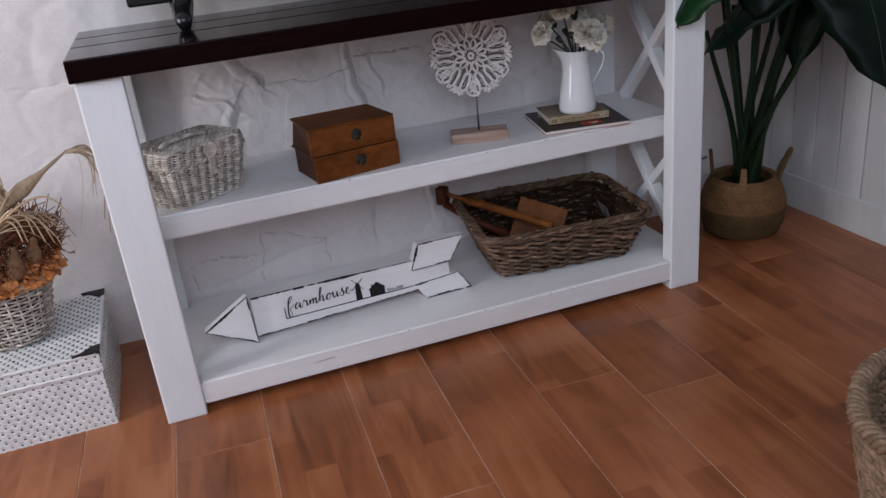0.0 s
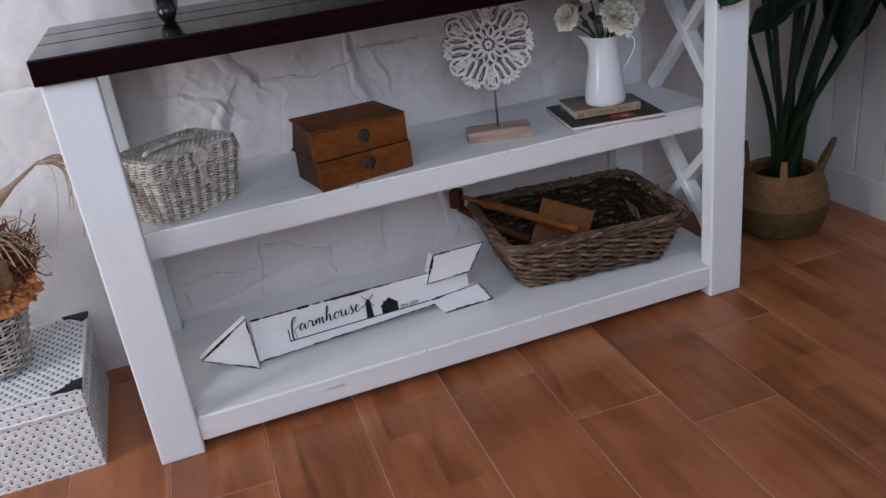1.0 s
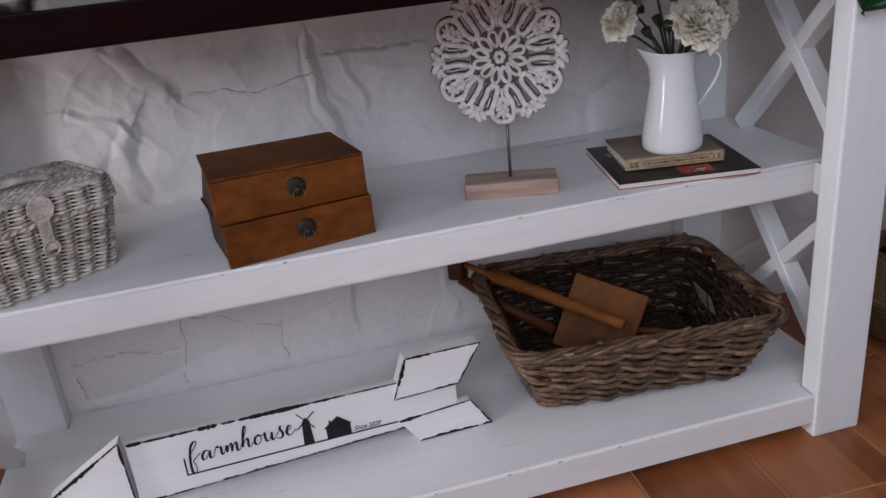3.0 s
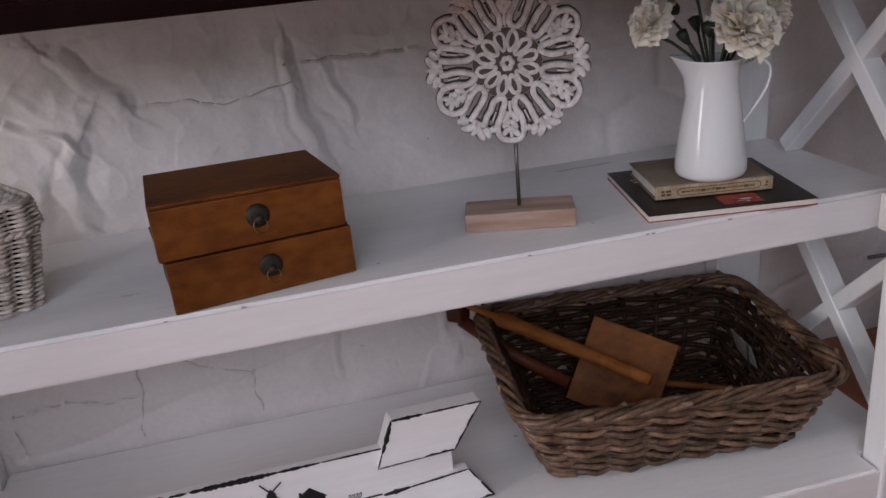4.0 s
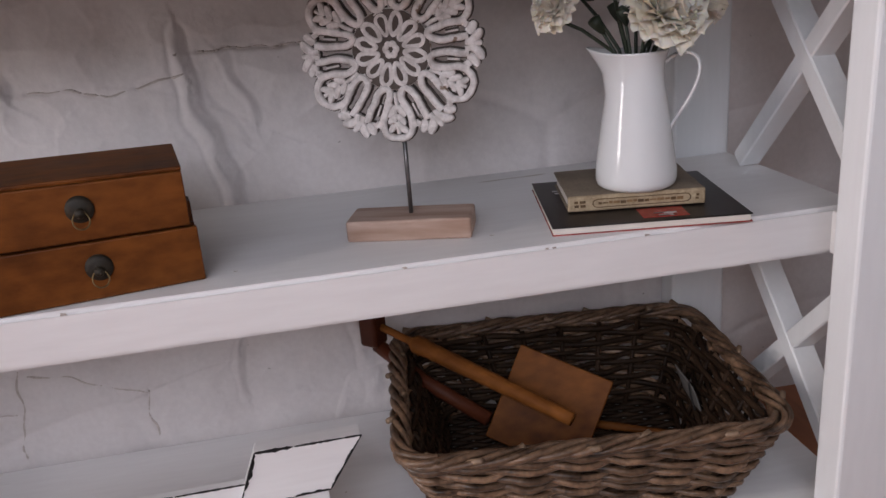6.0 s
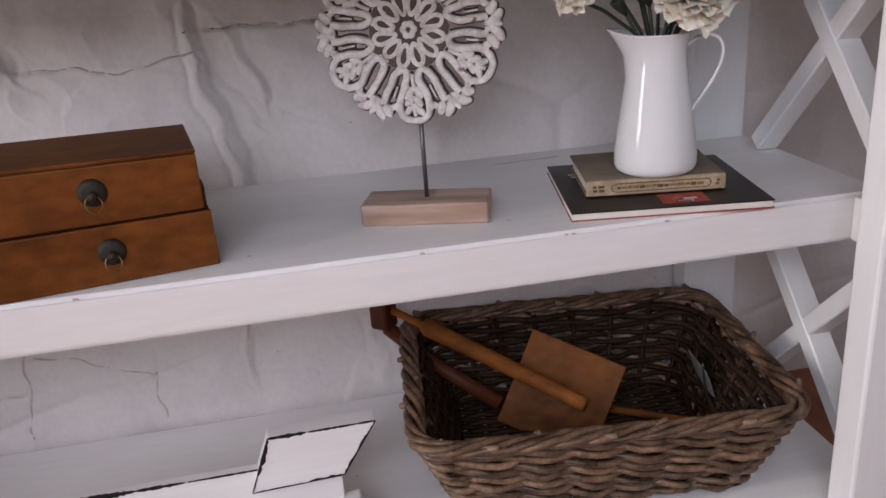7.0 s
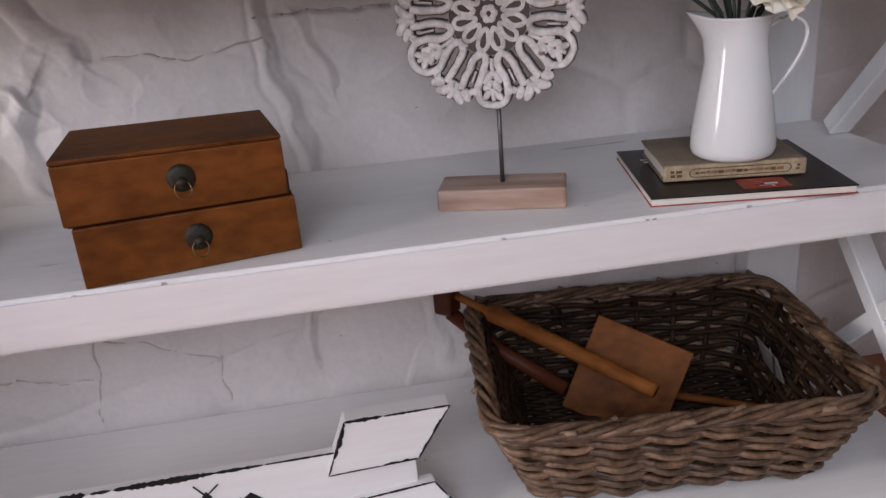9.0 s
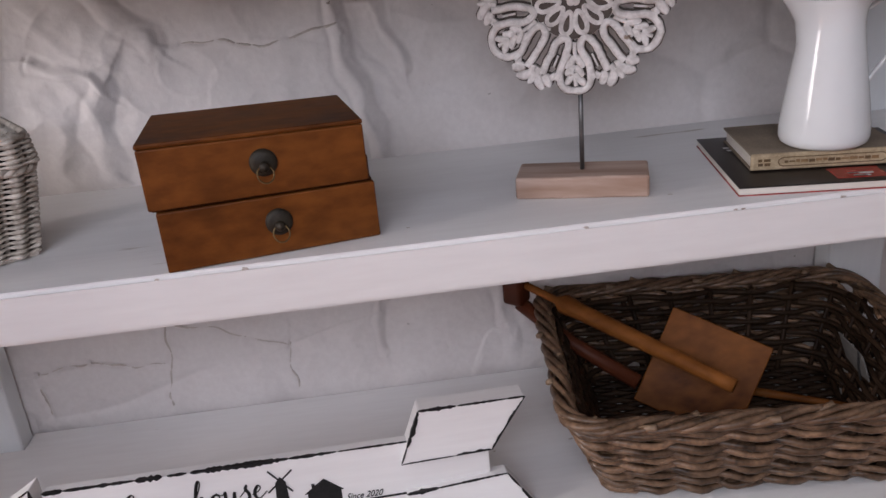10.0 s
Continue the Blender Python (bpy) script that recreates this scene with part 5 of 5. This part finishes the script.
def woven_chest():
    x1, y0, W, D, H = -0.117, 0.074, 0.56, 0.37, 0.198
    t = thing("woven_chest", x1 - W / 2, y0 + D / 2, 0, 0, "white woven lidded chest with black metal corners", "chest")
    # dark block stands in for the shade seen through the holes
    part("core", box(-W / 2 + 0.004, W / 2 - 0.004, -D / 2 + 0.004, D / 2 - 0.004, 0.002, H - 0.004, 0.003), SHADE_FILL, t, "near-black block standing in for the shade behind the weave")

    def skin(name, origin, eu, ev, lu, lv, owner):
        """Woven sheet: strands over and under with a small open hole between."""
        cw, ch = 0.0205, 0.014
        nu, nv = max(2, round(lu / cw)), max(2, round(lv / ch))
        bm = bmesh.new()
        eu, ev, o = Vector(eu), Vector(ev), Vector(origin)
        en = eu.cross(ev)
        cu, cv = lu / nu, lv / nv

        def vert(u, v, h):
            return bm.verts.new(o + eu * min(max(u, 0), lu) + ev * min(max(v, 0), lv) + en * (0.0014 + h + 0.0009 * noise.noise((u * 170, v * 170, 2.0))))

        # each cell: a square of paper strand round a small open hole, staggered row by row
        for j in range(nv):
            for i in range(nu + j % 2):
                u0, v0 = (i - 0.5 * (j % 2)) * cu, j * cv
                a0, a1, b0, b1 = 0.385, 0.615, 0.36, 0.64
                outer = [vert(u0 + a * cu, v0 + b * cv, h) for a, b, h in ((0, 0, -0.0012), (0.5, 0, 0.0012), (1, 0, -0.0012), (1, 0.5, 0.0006), (1, 1, -0.0012), (0.5, 1, 0.0012), (0, 1, -0.0012), (0, 0.5, 0.0006))]
                inner = [vert(u0 + a * cu, v0 + b * cv, -0.0008) for a, b in ((a0, b0), (0.5, b0), (a1, b0), (a1, 0.5), (a1, b1), (0.5, b1), (a0, b1), (a0, 0.5))]
                for k in range(8):
                    bm.faces.new((outer[k], outer[(k + 1) % 8], inner[(k + 1) % 8], inner[k]))
        part(name, bm, WICKER_WHITE, owner, smooth=True)

    gap = 0.15
    body = new("body")
    body.parent = t
    lid = new("lid")
    lid.parent = t
    a, b = W / 2, D / 2
    skin("front_weave", (-a, -b, 0), (1, 0, 0), (0, 0, 1), W, gap, body)
    skin("side_weave", (a, -b, 0), (0, 1, 0), (0, 0, 1), D, gap, body)
    skin("side_weave", (-a, b, 0), (0, -1, 0), (0, 0, 1), D, gap, body)
    skin("back_weave", (a, b, 0), (-1, 0, 0), (0, 0, 1), W, gap, body)
    skin("front_weave", (-a - 0.003, -b - 0.003, gap + 0.003), (1, 0, 0), (0, 0, 1), W + 0.006, H - gap - 0.003, lid)
    skin("side_weave", (a + 0.003, -b - 0.003, gap + 0.003), (0, 1, 0), (0, 0, 1), D + 0.006, H - gap - 0.003, lid)
    skin("top_weave", (-a - 0.003, -b - 0.003, H), (1, 0, 0), (0, 1, 0), W + 0.006, D + 0.006, lid)
    for z in (gap - 0.001, gap + 0.005, H):
        s = 0.0 if z < gap else 0.003
        part("edge_strand", tube([Vector((*loop_point(i / 160, a + s, b + s, 0.01)[0], z + 0.0012 * math.sin(i * 1.9))) for i in range(160)], 0.0042, closed=True, sides=6), WICKER_WHITE, t, smooth=True)
    for sx, sy in ((1, -1), (1, 1), (-1, -1), (-1, 1)):
        bm = bmesh.new()
        pts = [(0.0, 0.0), (-0.062, 0.0), (-0.058, 0.008), (-0.042, 0.012), (-0.03, 0.024), (-0.02, 0.036), (-0.004, 0.04), (0.0, 0.04)]
        f = bm.faces.new([bm.verts.new((sx * (a + 0.006 + x), sy * (b + 0.006 - y), H + 0.0062)) for x, y in pts])
        r = bmesh.ops.extrude_face_region(bm, geom=[f])
        for v in r["geom"]:
            if isinstance(v, bmesh.types.BMVert):
                v.co.z -= 0.006
        bmesh.ops.recalc_face_normals(bm, faces=bm.faces[:])
        part("corner_plate", bm, IRON, t, "black metal corner plate")
    part("hasp", box(-0.02, 0.02, -b - 0.011, -b - 0.006, gap - 0.03, gap + 0.035, 0.003), IRON, t, "black metal hasp")


woven_chest()
CHEST_TOP = 0.205


def flower_basket():
    cx, cy = -0.315, 0.272
    t = thing("planter_basket", cx, cy, CHEST_TOP, 0, "whitewashed wicker basket standing on the woven chest", "basket")
    place = woven(t, (0.085, 0.085), (0.118, 0.118), 0.158, 0.078, 30, 17, 0.003, 0.0034, WICKER, WICKER, z0=0.003, sides=5)
    twisted_rim(place, 1.0, 2, 0.0042, 0.004, 30, WICKER, t)
    part("base", lathe([(0.084, 0.0), (0.084, 0.006)], 24), WICKER, t)
    # dark body that imitates the shade between the planter's canes
    part("filling", lathe([(0.078, 0.01), (0.1, 0.11), (0.09, 0.145), (0.0, 0.155)], 24, cap=False), SHADE_FILL, t)
    rng = random.Random(21)
    b = thing("dried_flower_bunch", cx, cy, CHEST_TOP + 0.135, 0, "bunch of dried husks, pods and orange flowers", "dried flowers")
    # orange straw flowers round the rim
    bm = bmesh.new()
    for k in range(560):
        a, r = rng.uniform(-2.6, 0.5), rng.uniform(0.09, 0.155)
        c = Vector((r * math.cos(a), r * math.sin(a), rng.uniform(0.02, 0.072)))
        n = Vector((rng.gauss(math.cos(a), 0.8), rng.gauss(math.sin(a), 0.8), rng.gauss(0.4, 0.8))).normalized()
        u = n.orthogonal().normalized()
        w = n.cross(u)
        s = rng.uniform(0.007, 0.015)
        ring = [bm.verts.new(c + (u * math.cos(q) + w * math.sin(q)) * s * (0.6 + 0.6 * rng.random()) + n * s * 0.5 * rng.random()) for q in np.linspace(0, 2 * math.pi, 8)[:-1]]
        m = bm.verts.new(c - n * s * 0.3)
        for i in range(7):
            bm.faces.new((m, ring[i], ring[(i + 1) % 7]))
    tagged(part("orange_blossom", bm, DRY_ORANGE, b), kind="stuff")
    # reddish brown filigree
    bm = bmesh.new()
    for k in range(1700):
        a, r = rng.uniform(-2.9, 1.8), 0.155 * rng.random() ** 0.55
        p = Vector((r * math.cos(a), r * math.sin(a), rng.uniform(0.06, 0.2 - 0.5 * r)))
        q = p + Vector((rng.gauss(0.5 * math.cos(a), 0.5), rng.gauss(0.5 * math.sin(a), 0.5), rng.gauss(0.4, 0.5))) * rng.uniform(0.02, 0.05)
        mid = (p + q) / 2 + Vector((rng.gauss(0, 1), rng.gauss(0, 1), rng.gauss(0, 1))) * 0.008
        add_tube(bm, [p, mid, q], 0.0013, sides=3)
    tagged(part("filigree", bm, DRY_RED, b), kind="stuff")
    # pods
    for x, y, z, s in ((0.075, -0.125, 0.085, 0.023), (0.115, -0.1, 0.1, 0.019), (-0.03, -0.14, 0.08, 0.027), (0.0, -0.11, 0.14, 0.022)):
        bm = lathe([(0.0, -1.5 * s), (0.6 * s, -1.25 * s), (s, -0.5 * s), (0.85 * s, 0.3 * s), (0.5 * s, 1.0 * s), (0.55 * s, 1.4 * s), (0.25 * s, 1.9 * s), (0.0, 2.0 * s)], 16, cap=False)
        bmesh.ops.transform(bm, matrix=pose(x, y, z, rng.uniform(-25, 10), rng.uniform(-10, 30)), verts=bm.verts)
        part("pod", bm, POD, b, "dry tan seed pod", smooth=True)
    # corn husks: a swollen neck that bursts into long dry strips, thrown towards 'fling'
    for root, tip, fling, n, fat in (((0.02, -0.02, 0.12), (0.075, -0.03, 0.21), (-0.3, 0.0, 0.5), 8, 0.03), ((0.07, -0.02, 0.2), (0.235, 0.0, 0.3), (0.3, -0.1, -0.9), 12, 0.017),
                                     ((-0.05, -0.06, 0.12), (-0.03, -0.09, 0.24), (0.5, -0.2, 0.75), 12, 0.024), ((0.0, -0.12, 0.08), (0.05, -0.16, 0.17), (1.0, -0.2, 0.3), 16, 0.014),
                                     ((-0.07, -0.08, 0.14), (-0.08, -0.12, 0.28), (-0.4, -0.2, 0.7), 10, 0.02)):
        root, tip, fling = Vector(root), Vector(tip), Vector(fling)
        bm = bmesh.new()
        add_tube(bm, [root, root + (tip - root) * 0.3, root + (tip - root) * 0.62, tip], fat, sides=9, taper=lambda f: 0.75 + 0.55 * math.sin(math.pi * min(f * 1.5, 1)) - 0.62 * f)
        for k in range(n):
            w = fling + Vector((rng.gauss(0, 0.32), rng.gauss(0, 0.32), rng.gauss(0, 0.32)))
            L = rng.uniform(0.07, 0.13)
            d = (tip - root).normalized()
            pts = [tip - d * 0.01, tip + d * L * 0.3 + w * L * 0.2, tip + d * L * 0.4 + w * L * 0.6, tip + d * L * 0.3 + w * L * 1.0 - Vector((0, 0, L * 0.15)), tip + w * L * 1.3 - Vector((0, 0, L * 0.5))]
            add_tube(bm, rounded([tuple(p) for p in pts]), 0.0044, sides=4, flat=0.22, taper=lambda f: 1 - 0.75 * f)
        part("husk", bm, HUSK, b, "pale dry corn husk with curling strips", smooth=True)
    part("twig", tube([(0.135, -0.005, 0.2), (0.137, -0.004, 0.1), (0.128, -0.006, 0.035)], 0.0016, sides=5), DRY_RED, b)


flower_basket()


def potted_plant():
    cx, cy = 1.85, 0.26
    pot = thing("belly_basket", cx, cy, 0, 0, "tan seagrass belly basket with two loop handles", "basket")
    rows = 19

    def radius(f):
        return 0.081 + 0.043 * math.sin(math.pi * min(1, (f * 0.8 + 0.14))) ** 0.8 + 0.004 * (1 - f)

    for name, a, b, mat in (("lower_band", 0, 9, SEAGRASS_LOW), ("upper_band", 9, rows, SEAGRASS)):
        bm = bmesh.new()
        for r in range(a, b):
            f = (r + 0.5) / rows
            R = radius(f)
            for sgn in (0, 1):
                pts = [((R + 0.0018 * math.sin(40 * u + math.pi * sgn)) * math.cos(u), (R + 0.0018 * math.sin(40 * u + math.pi * sgn)) * math.sin(u), 0.006 + f * 0.18 + 0.0016 * math.cos(40 * u + math.pi * sgn)) for u in np.linspace(0, 2 * math.pi, 201)[:-1]]
                add_tube(bm, pts, 0.0074, sides=5, closed=True)
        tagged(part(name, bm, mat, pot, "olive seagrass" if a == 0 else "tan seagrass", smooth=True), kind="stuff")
    for s in (-1, 1):
        bm = bmesh.new()
        for k in range(2):
            pts = [(s * (0.092 + (0.012 if s < 0 else 0.045) * math.sin(math.pi * i / 18)), -0.03 + 0.06 * i / 18 + 0.004 * math.cos(i * 1.1 + math.pi * k), 0.135 + 0.135 * max(0.0, math.sin(math.pi * i / 18)) ** 0.75 + 0.004 * math.sin(i * 1.1 + math.pi * k)) for i in range(19)]
            add_tube(bm, pts, 0.0056, sides=6)
        h = part("handle", bm, SEAGRASS_LOW, pot, smooth=True)
        h.rotation_euler = (0, 0, radians(-34))
    part("fold", tube([(-0.066, -0.082, 0.13), (-0.061, -0.076, 0.18), (-0.057, -0.071, 0.235)], 0.017, sides=8, flat=0.4, normal=(0.63, 0.777, 0), taper=lambda f: 1 - 0.5 * f), SEAGRASS, pot, smooth=True)
    part("soil", lathe([(0.0, 0.156), (0.06, 0.161), (0.083, 0.156), (0.083, 0.02), (0.0, 0.02)], 24, cap=False), SOIL, pot)
    plant = thing("potted_plant", cx, cy, 0.156, 0, "tall dark green broad-leaved plant in a basket", "plant")
    o = Vector((cx, cy, 0.156))
    # bare stalks fanning out of the pot, whose leaves stand above
    for x, y, z in ((1.7, 0.27, 0.66), (1.8, 0.28, 0.72), (1.87, 0.25, 0.78), (1.955, 0.19, 0.78), (1.95, 0.1, 0.68), (1.9, 0.16, 0.7)):
        top = Vector((x, y, z)) - o
        foot = Vector((top.x * 0.12, top.y * 0.12, 0.0))
        part("stem", tube(rounded([tuple(foot), (top.x * 0.3, top.y * 0.3, top.z * 0.4), tuple(top * 0.8), tuple(top)]), 0.0095, sides=8, taper=lambda f: 1.5 - 0.9 * f ** 0.5), STEM, plant, smooth=True)
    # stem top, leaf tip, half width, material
    # the first leaf has its daylight painted in by the lit green
    leaves = [((1.52, -0.03, 0.92), (1.415, -0.025, 0.765), 0.12, LEAF_SUNLIT), ((1.836, 0.047, 0.82), (1.6, 0.09, 0.655), 0.115, LEAF), ((1.93, 0.11, 0.84), (1.88, 0.095, 0.585), 0.1, LEAF),
              ((1.86, -0.08, 0.86), (1.83, -0.25, 0.6), 0.13, LEAF), ((1.81, 0.18, 0.98), (1.78, 0.1, 0.74), 0.13, LEAF), ((1.98, 0.14, 0.98), (2.0, 0.04, 0.74), 0.13, LEAF),
              ((1.7, 0.25, 0.98), (1.64, 0.24, 0.74), 0.12, LEAF), ((1.86, 0.0, 1.02), (1.84, -0.14, 0.78), 0.14, LEAF), ((1.72, 0.05, 0.98), (1.66, 0.0, 0.76), 0.12, LEAF), ((2.0, 0.28, 1.0), (2.04, 0.2, 0.74), 0.11, LEAF)]
    rng = random.Random(5)
    for i, (st, tip, wd, mat) in enumerate(leaves):
        st, tip = Vector(st) - o, Vector(tip) - o
        root = Vector((rng.uniform(-0.035, 0.035), rng.uniform(-0.03, 0.03), 0.0))
        part("stem", tube([root, root * 0.6 + st * 0.25 - Vector((st.x, st.y, 0)) * 0.07, st * 0.55, st * 0.8, st], 0.0085, sides=8, taper=lambda f: 1.45 - 0.8 * f ** 0.6), STEM, plant, smooth=True)
        bm = bmesh.new()
        ax = tip - st
        L = ax.length
        along = ax.normalized()
        side = along.cross(Vector((0, 0, 1)))
        side = side.normalized() if side.length > 0.1 else Vector((1, 0, 0))
        up = side.cross(along).normalized()
        nu, nv = 14, 9
        grid = []
        for a in range(nu + 1):
            f = a / nu
            w = wd * (math.sin(math.pi * (0.06 + 0.94 * f) ** 0.72) ** 0.75 if f < 1 else 0.0) * 0.98 + 0.001
            c = st + along * (L * 1.3 * f - 0.15 * L) + up * (0.1 * L * math.sin(math.pi * f))
            row = []
            for b in range(nv):
                s = (b - (nv - 1) / 2) / ((nv - 1) / 2)
                wav = 0.008 * math.sin(7 * f * math.pi + 2 * s + i) * abs(s)
                row.append(bm.verts.new(c + side * (w * s) + up * (-0.16 * w * s * s * 2 + 0.05 * w * abs(s) + wav + (0.004 if b % 2 and a % 2 else 0))))
            grid.append(row)
        for a in range(nu):
            for b in range(nv - 1):
                bm.faces.new((grid[a][b], grid[a][b + 1], grid[a + 1][b + 1], grid[a + 1][b]))
        bmesh.ops.solidify(bm, geom=bm.faces[:], thickness=0.0012)
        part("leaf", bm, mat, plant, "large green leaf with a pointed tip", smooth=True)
        part("midrib", tube([st + along * (L * 1.3 * f - 0.15 * L) + up * (0.1 * L * math.sin(math.pi * f) + 0.002) for f in np.linspace(0.02, 0.96, 10)], 0.004, sides=6, taper=lambda f: 1 - 0.8 * f), STEM, plant, smooth=True)


potted_plant()


def floor_basket():
    t = thing("round_basket", 1.29, -1.14, 0, 0, "tall round braided water-hyacinth basket on the floor", "basket")
    rows, H = 19, 0.308
    rng = random.Random(6)

    def girth(f, u):
        return 0.195 + 0.06 * f ** 0.8 + 0.006 * math.sin(3 * u + 1) + 0.004 * math.sin(5 * u)

    def sag(u):
        return 0.008 * math.sin(2 * u + 0.6) + 0.004 * math.sin(7 * u)

    for r in range(rows):
        f, bm, turns = (r + 0.5) / rows, bmesh.new(), rng.randint(30, 36)
        for k in range(3):
            ph, pts = 2.1 * k + rng.uniform(-0.3, 0.3), []
            for i, u in enumerate(np.linspace(0, 2 * math.pi, 301)[:-1]):
                R = girth(f, u) + 0.0065 * math.sin(turns * u + ph) + 0.002 * noise.noise((i * 0.3, r, k))
                pts.append((R * math.cos(u), R * math.sin(u), 0.012 + f * (H - 0.014) + f * sag(u) + 0.0055 * math.cos(turns * u + ph) + 0.002 * noise.noise((i * 0.2, r, k + 5))))
            add_tube(bm, pts, 0.0062 * rng.uniform(0.85, 1.1), sides=5, closed=True)
        part("braid", bm, SEAGRASS_PALE, t, smooth=True)
    for k in range(3):
        pts = []
        for i, u in enumerate(np.linspace(0, 2 * math.pi, 361)[:-1]):
            R = girth(1, u) + 0.011 * math.cos(40 * u + 2.1 * k) + 0.003 * noise.noise((i * 0.25, k, 8))
            pts.append((R * math.cos(u), R * math.sin(u), H + sag(u) + 0.009 * math.sin(40 * u + 2.1 * k)))
        part("rim_strand", tube(pts, 0.0066, sides=5, closed=True), SEAGRASS_PALE, t, smooth=True)
    # loose fibre ends
    bm = bmesh.new()
    for k in range(160):
        u, f = rng.uniform(0, 2 * math.pi), rng.random() ** 0.6
        R = girth(f, u) + 0.01
        p = Vector((R * math.cos(u), R * math.sin(u), 0.012 + f * H))
        d = Vector((math.cos(u) + rng.gauss(0, 0.7), math.sin(u) + rng.gauss(0, 0.7), rng.gauss(0, 0.8))) * rng.uniform(0.003, 0.008)
        add_tube(bm, [p, p + d * 0.6, p + d + Vector((0, 0, -0.003))], 0.0012, sides=3)
    tagged(part("loose_fibre", bm, SEAGRASS_PALE, t), kind="stuff")
    part("base", lathe([(0.0, 0.0), (0.192, 0.0), (0.192, 0.012), (0.0, 0.014)], 36, cap=False), SEAGRASS_LOW, t)


floor_basket()
tagged(part("cable", tube([(1.76, 0.468, 0.188), (1.79, 0.468, 0.187), (1.82, 0.466, 0.186), (1.86, 0.466, 0.19)], 0.004, sides=6), CABLE, None, smooth=True), "thin grey cable along the stone wall", "cable")

# ---- floor of wood-look tiles, last ----


def tiled_floor():
    f = part("floor", box(ROOM_L - 0.15, ROOM_R + 0.15, ROOM_F - 0.15, ROOM_B + 0.2, -0.1, -0.0022, 0), GROUT)
    tagged(f, "wood-look brown ceramic plank floor with pale joints", "floor", kind="structure")
    wide, gap, length, ang = 0.21, 0.003, 0.84, radians(-2.0)
    c, s = math.cos(ang), math.sin(ang)
    bm = box(-wide / 2 + gap / 2, wide / 2 - gap / 2, -length / 2 + gap / 2, length / 2 - gap / 2, -0.008, 0.0, 0.0009, 1)
    me = mesh_from(bm, "floor_plank", TILE)
    joints = {0: -0.29, 1: -0.41, -1: -0.08, -2: -0.55, -4: -0.19, -3: -0.66, 2: -0.12, 3: -0.62}
    rng = random.Random(2)
    for k in range(-17, 9):
        first = joints.get(k, rng.uniform(-0.8, 0))
        for n in range(-6, 3):
            u, v = 0.856 + 0.21 * k + wide / 2, first + length * (n + 0.5)
            x, y = 0.856 + (u - 0.856) * c - v * s, (u - 0.856) * s + v * c
            if x < ROOM_L - 0.12 or x > ROOM_R + 0.12 or y < ROOM_F - 0.44 or y > ROOM_B + 0.44:
                continue
            m = pose(x, y, 0.0, 0, 0, -2.0)
            corners = [m @ v.co for v in me.vertices]
            cut = [(p, nrm) for p, nrm in (((ROOM_L - 0.01, 0, 0), (-1, 0, 0)), ((ROOM_R + 0.01, 0, 0), (1, 0, 0)), ((0, ROOM_F - 0.01, 0), (0, -1, 0)), ((0, ROOM_B + 0.025, 0), (0, 1, 0)))
                   if any((q - Vector(p)).dot(Vector(nrm)) > 0 for q in corners)]
            data = me
            if cut:
                # planks along the walls are sawn to fit
                bm = bmesh.new()
                bm.from_mesh(me)
                bm.transform(m)
                for p, nrm in cut:
                    bmesh.ops.bisect_plane(bm, geom=bm.verts[:] + bm.edges[:] + bm.faces[:], plane_co=p, plane_no=nrm, clear_outer=True)
                if not bm.faces:
                    bm.free()
                    continue
                bm.transform(m.inverted())
                data = mesh_from(bm, "floor_plank", TILE)
            o = new("floor_plank", data)
            o.matrix_world = m
            o.parent = f


tiled_floor()
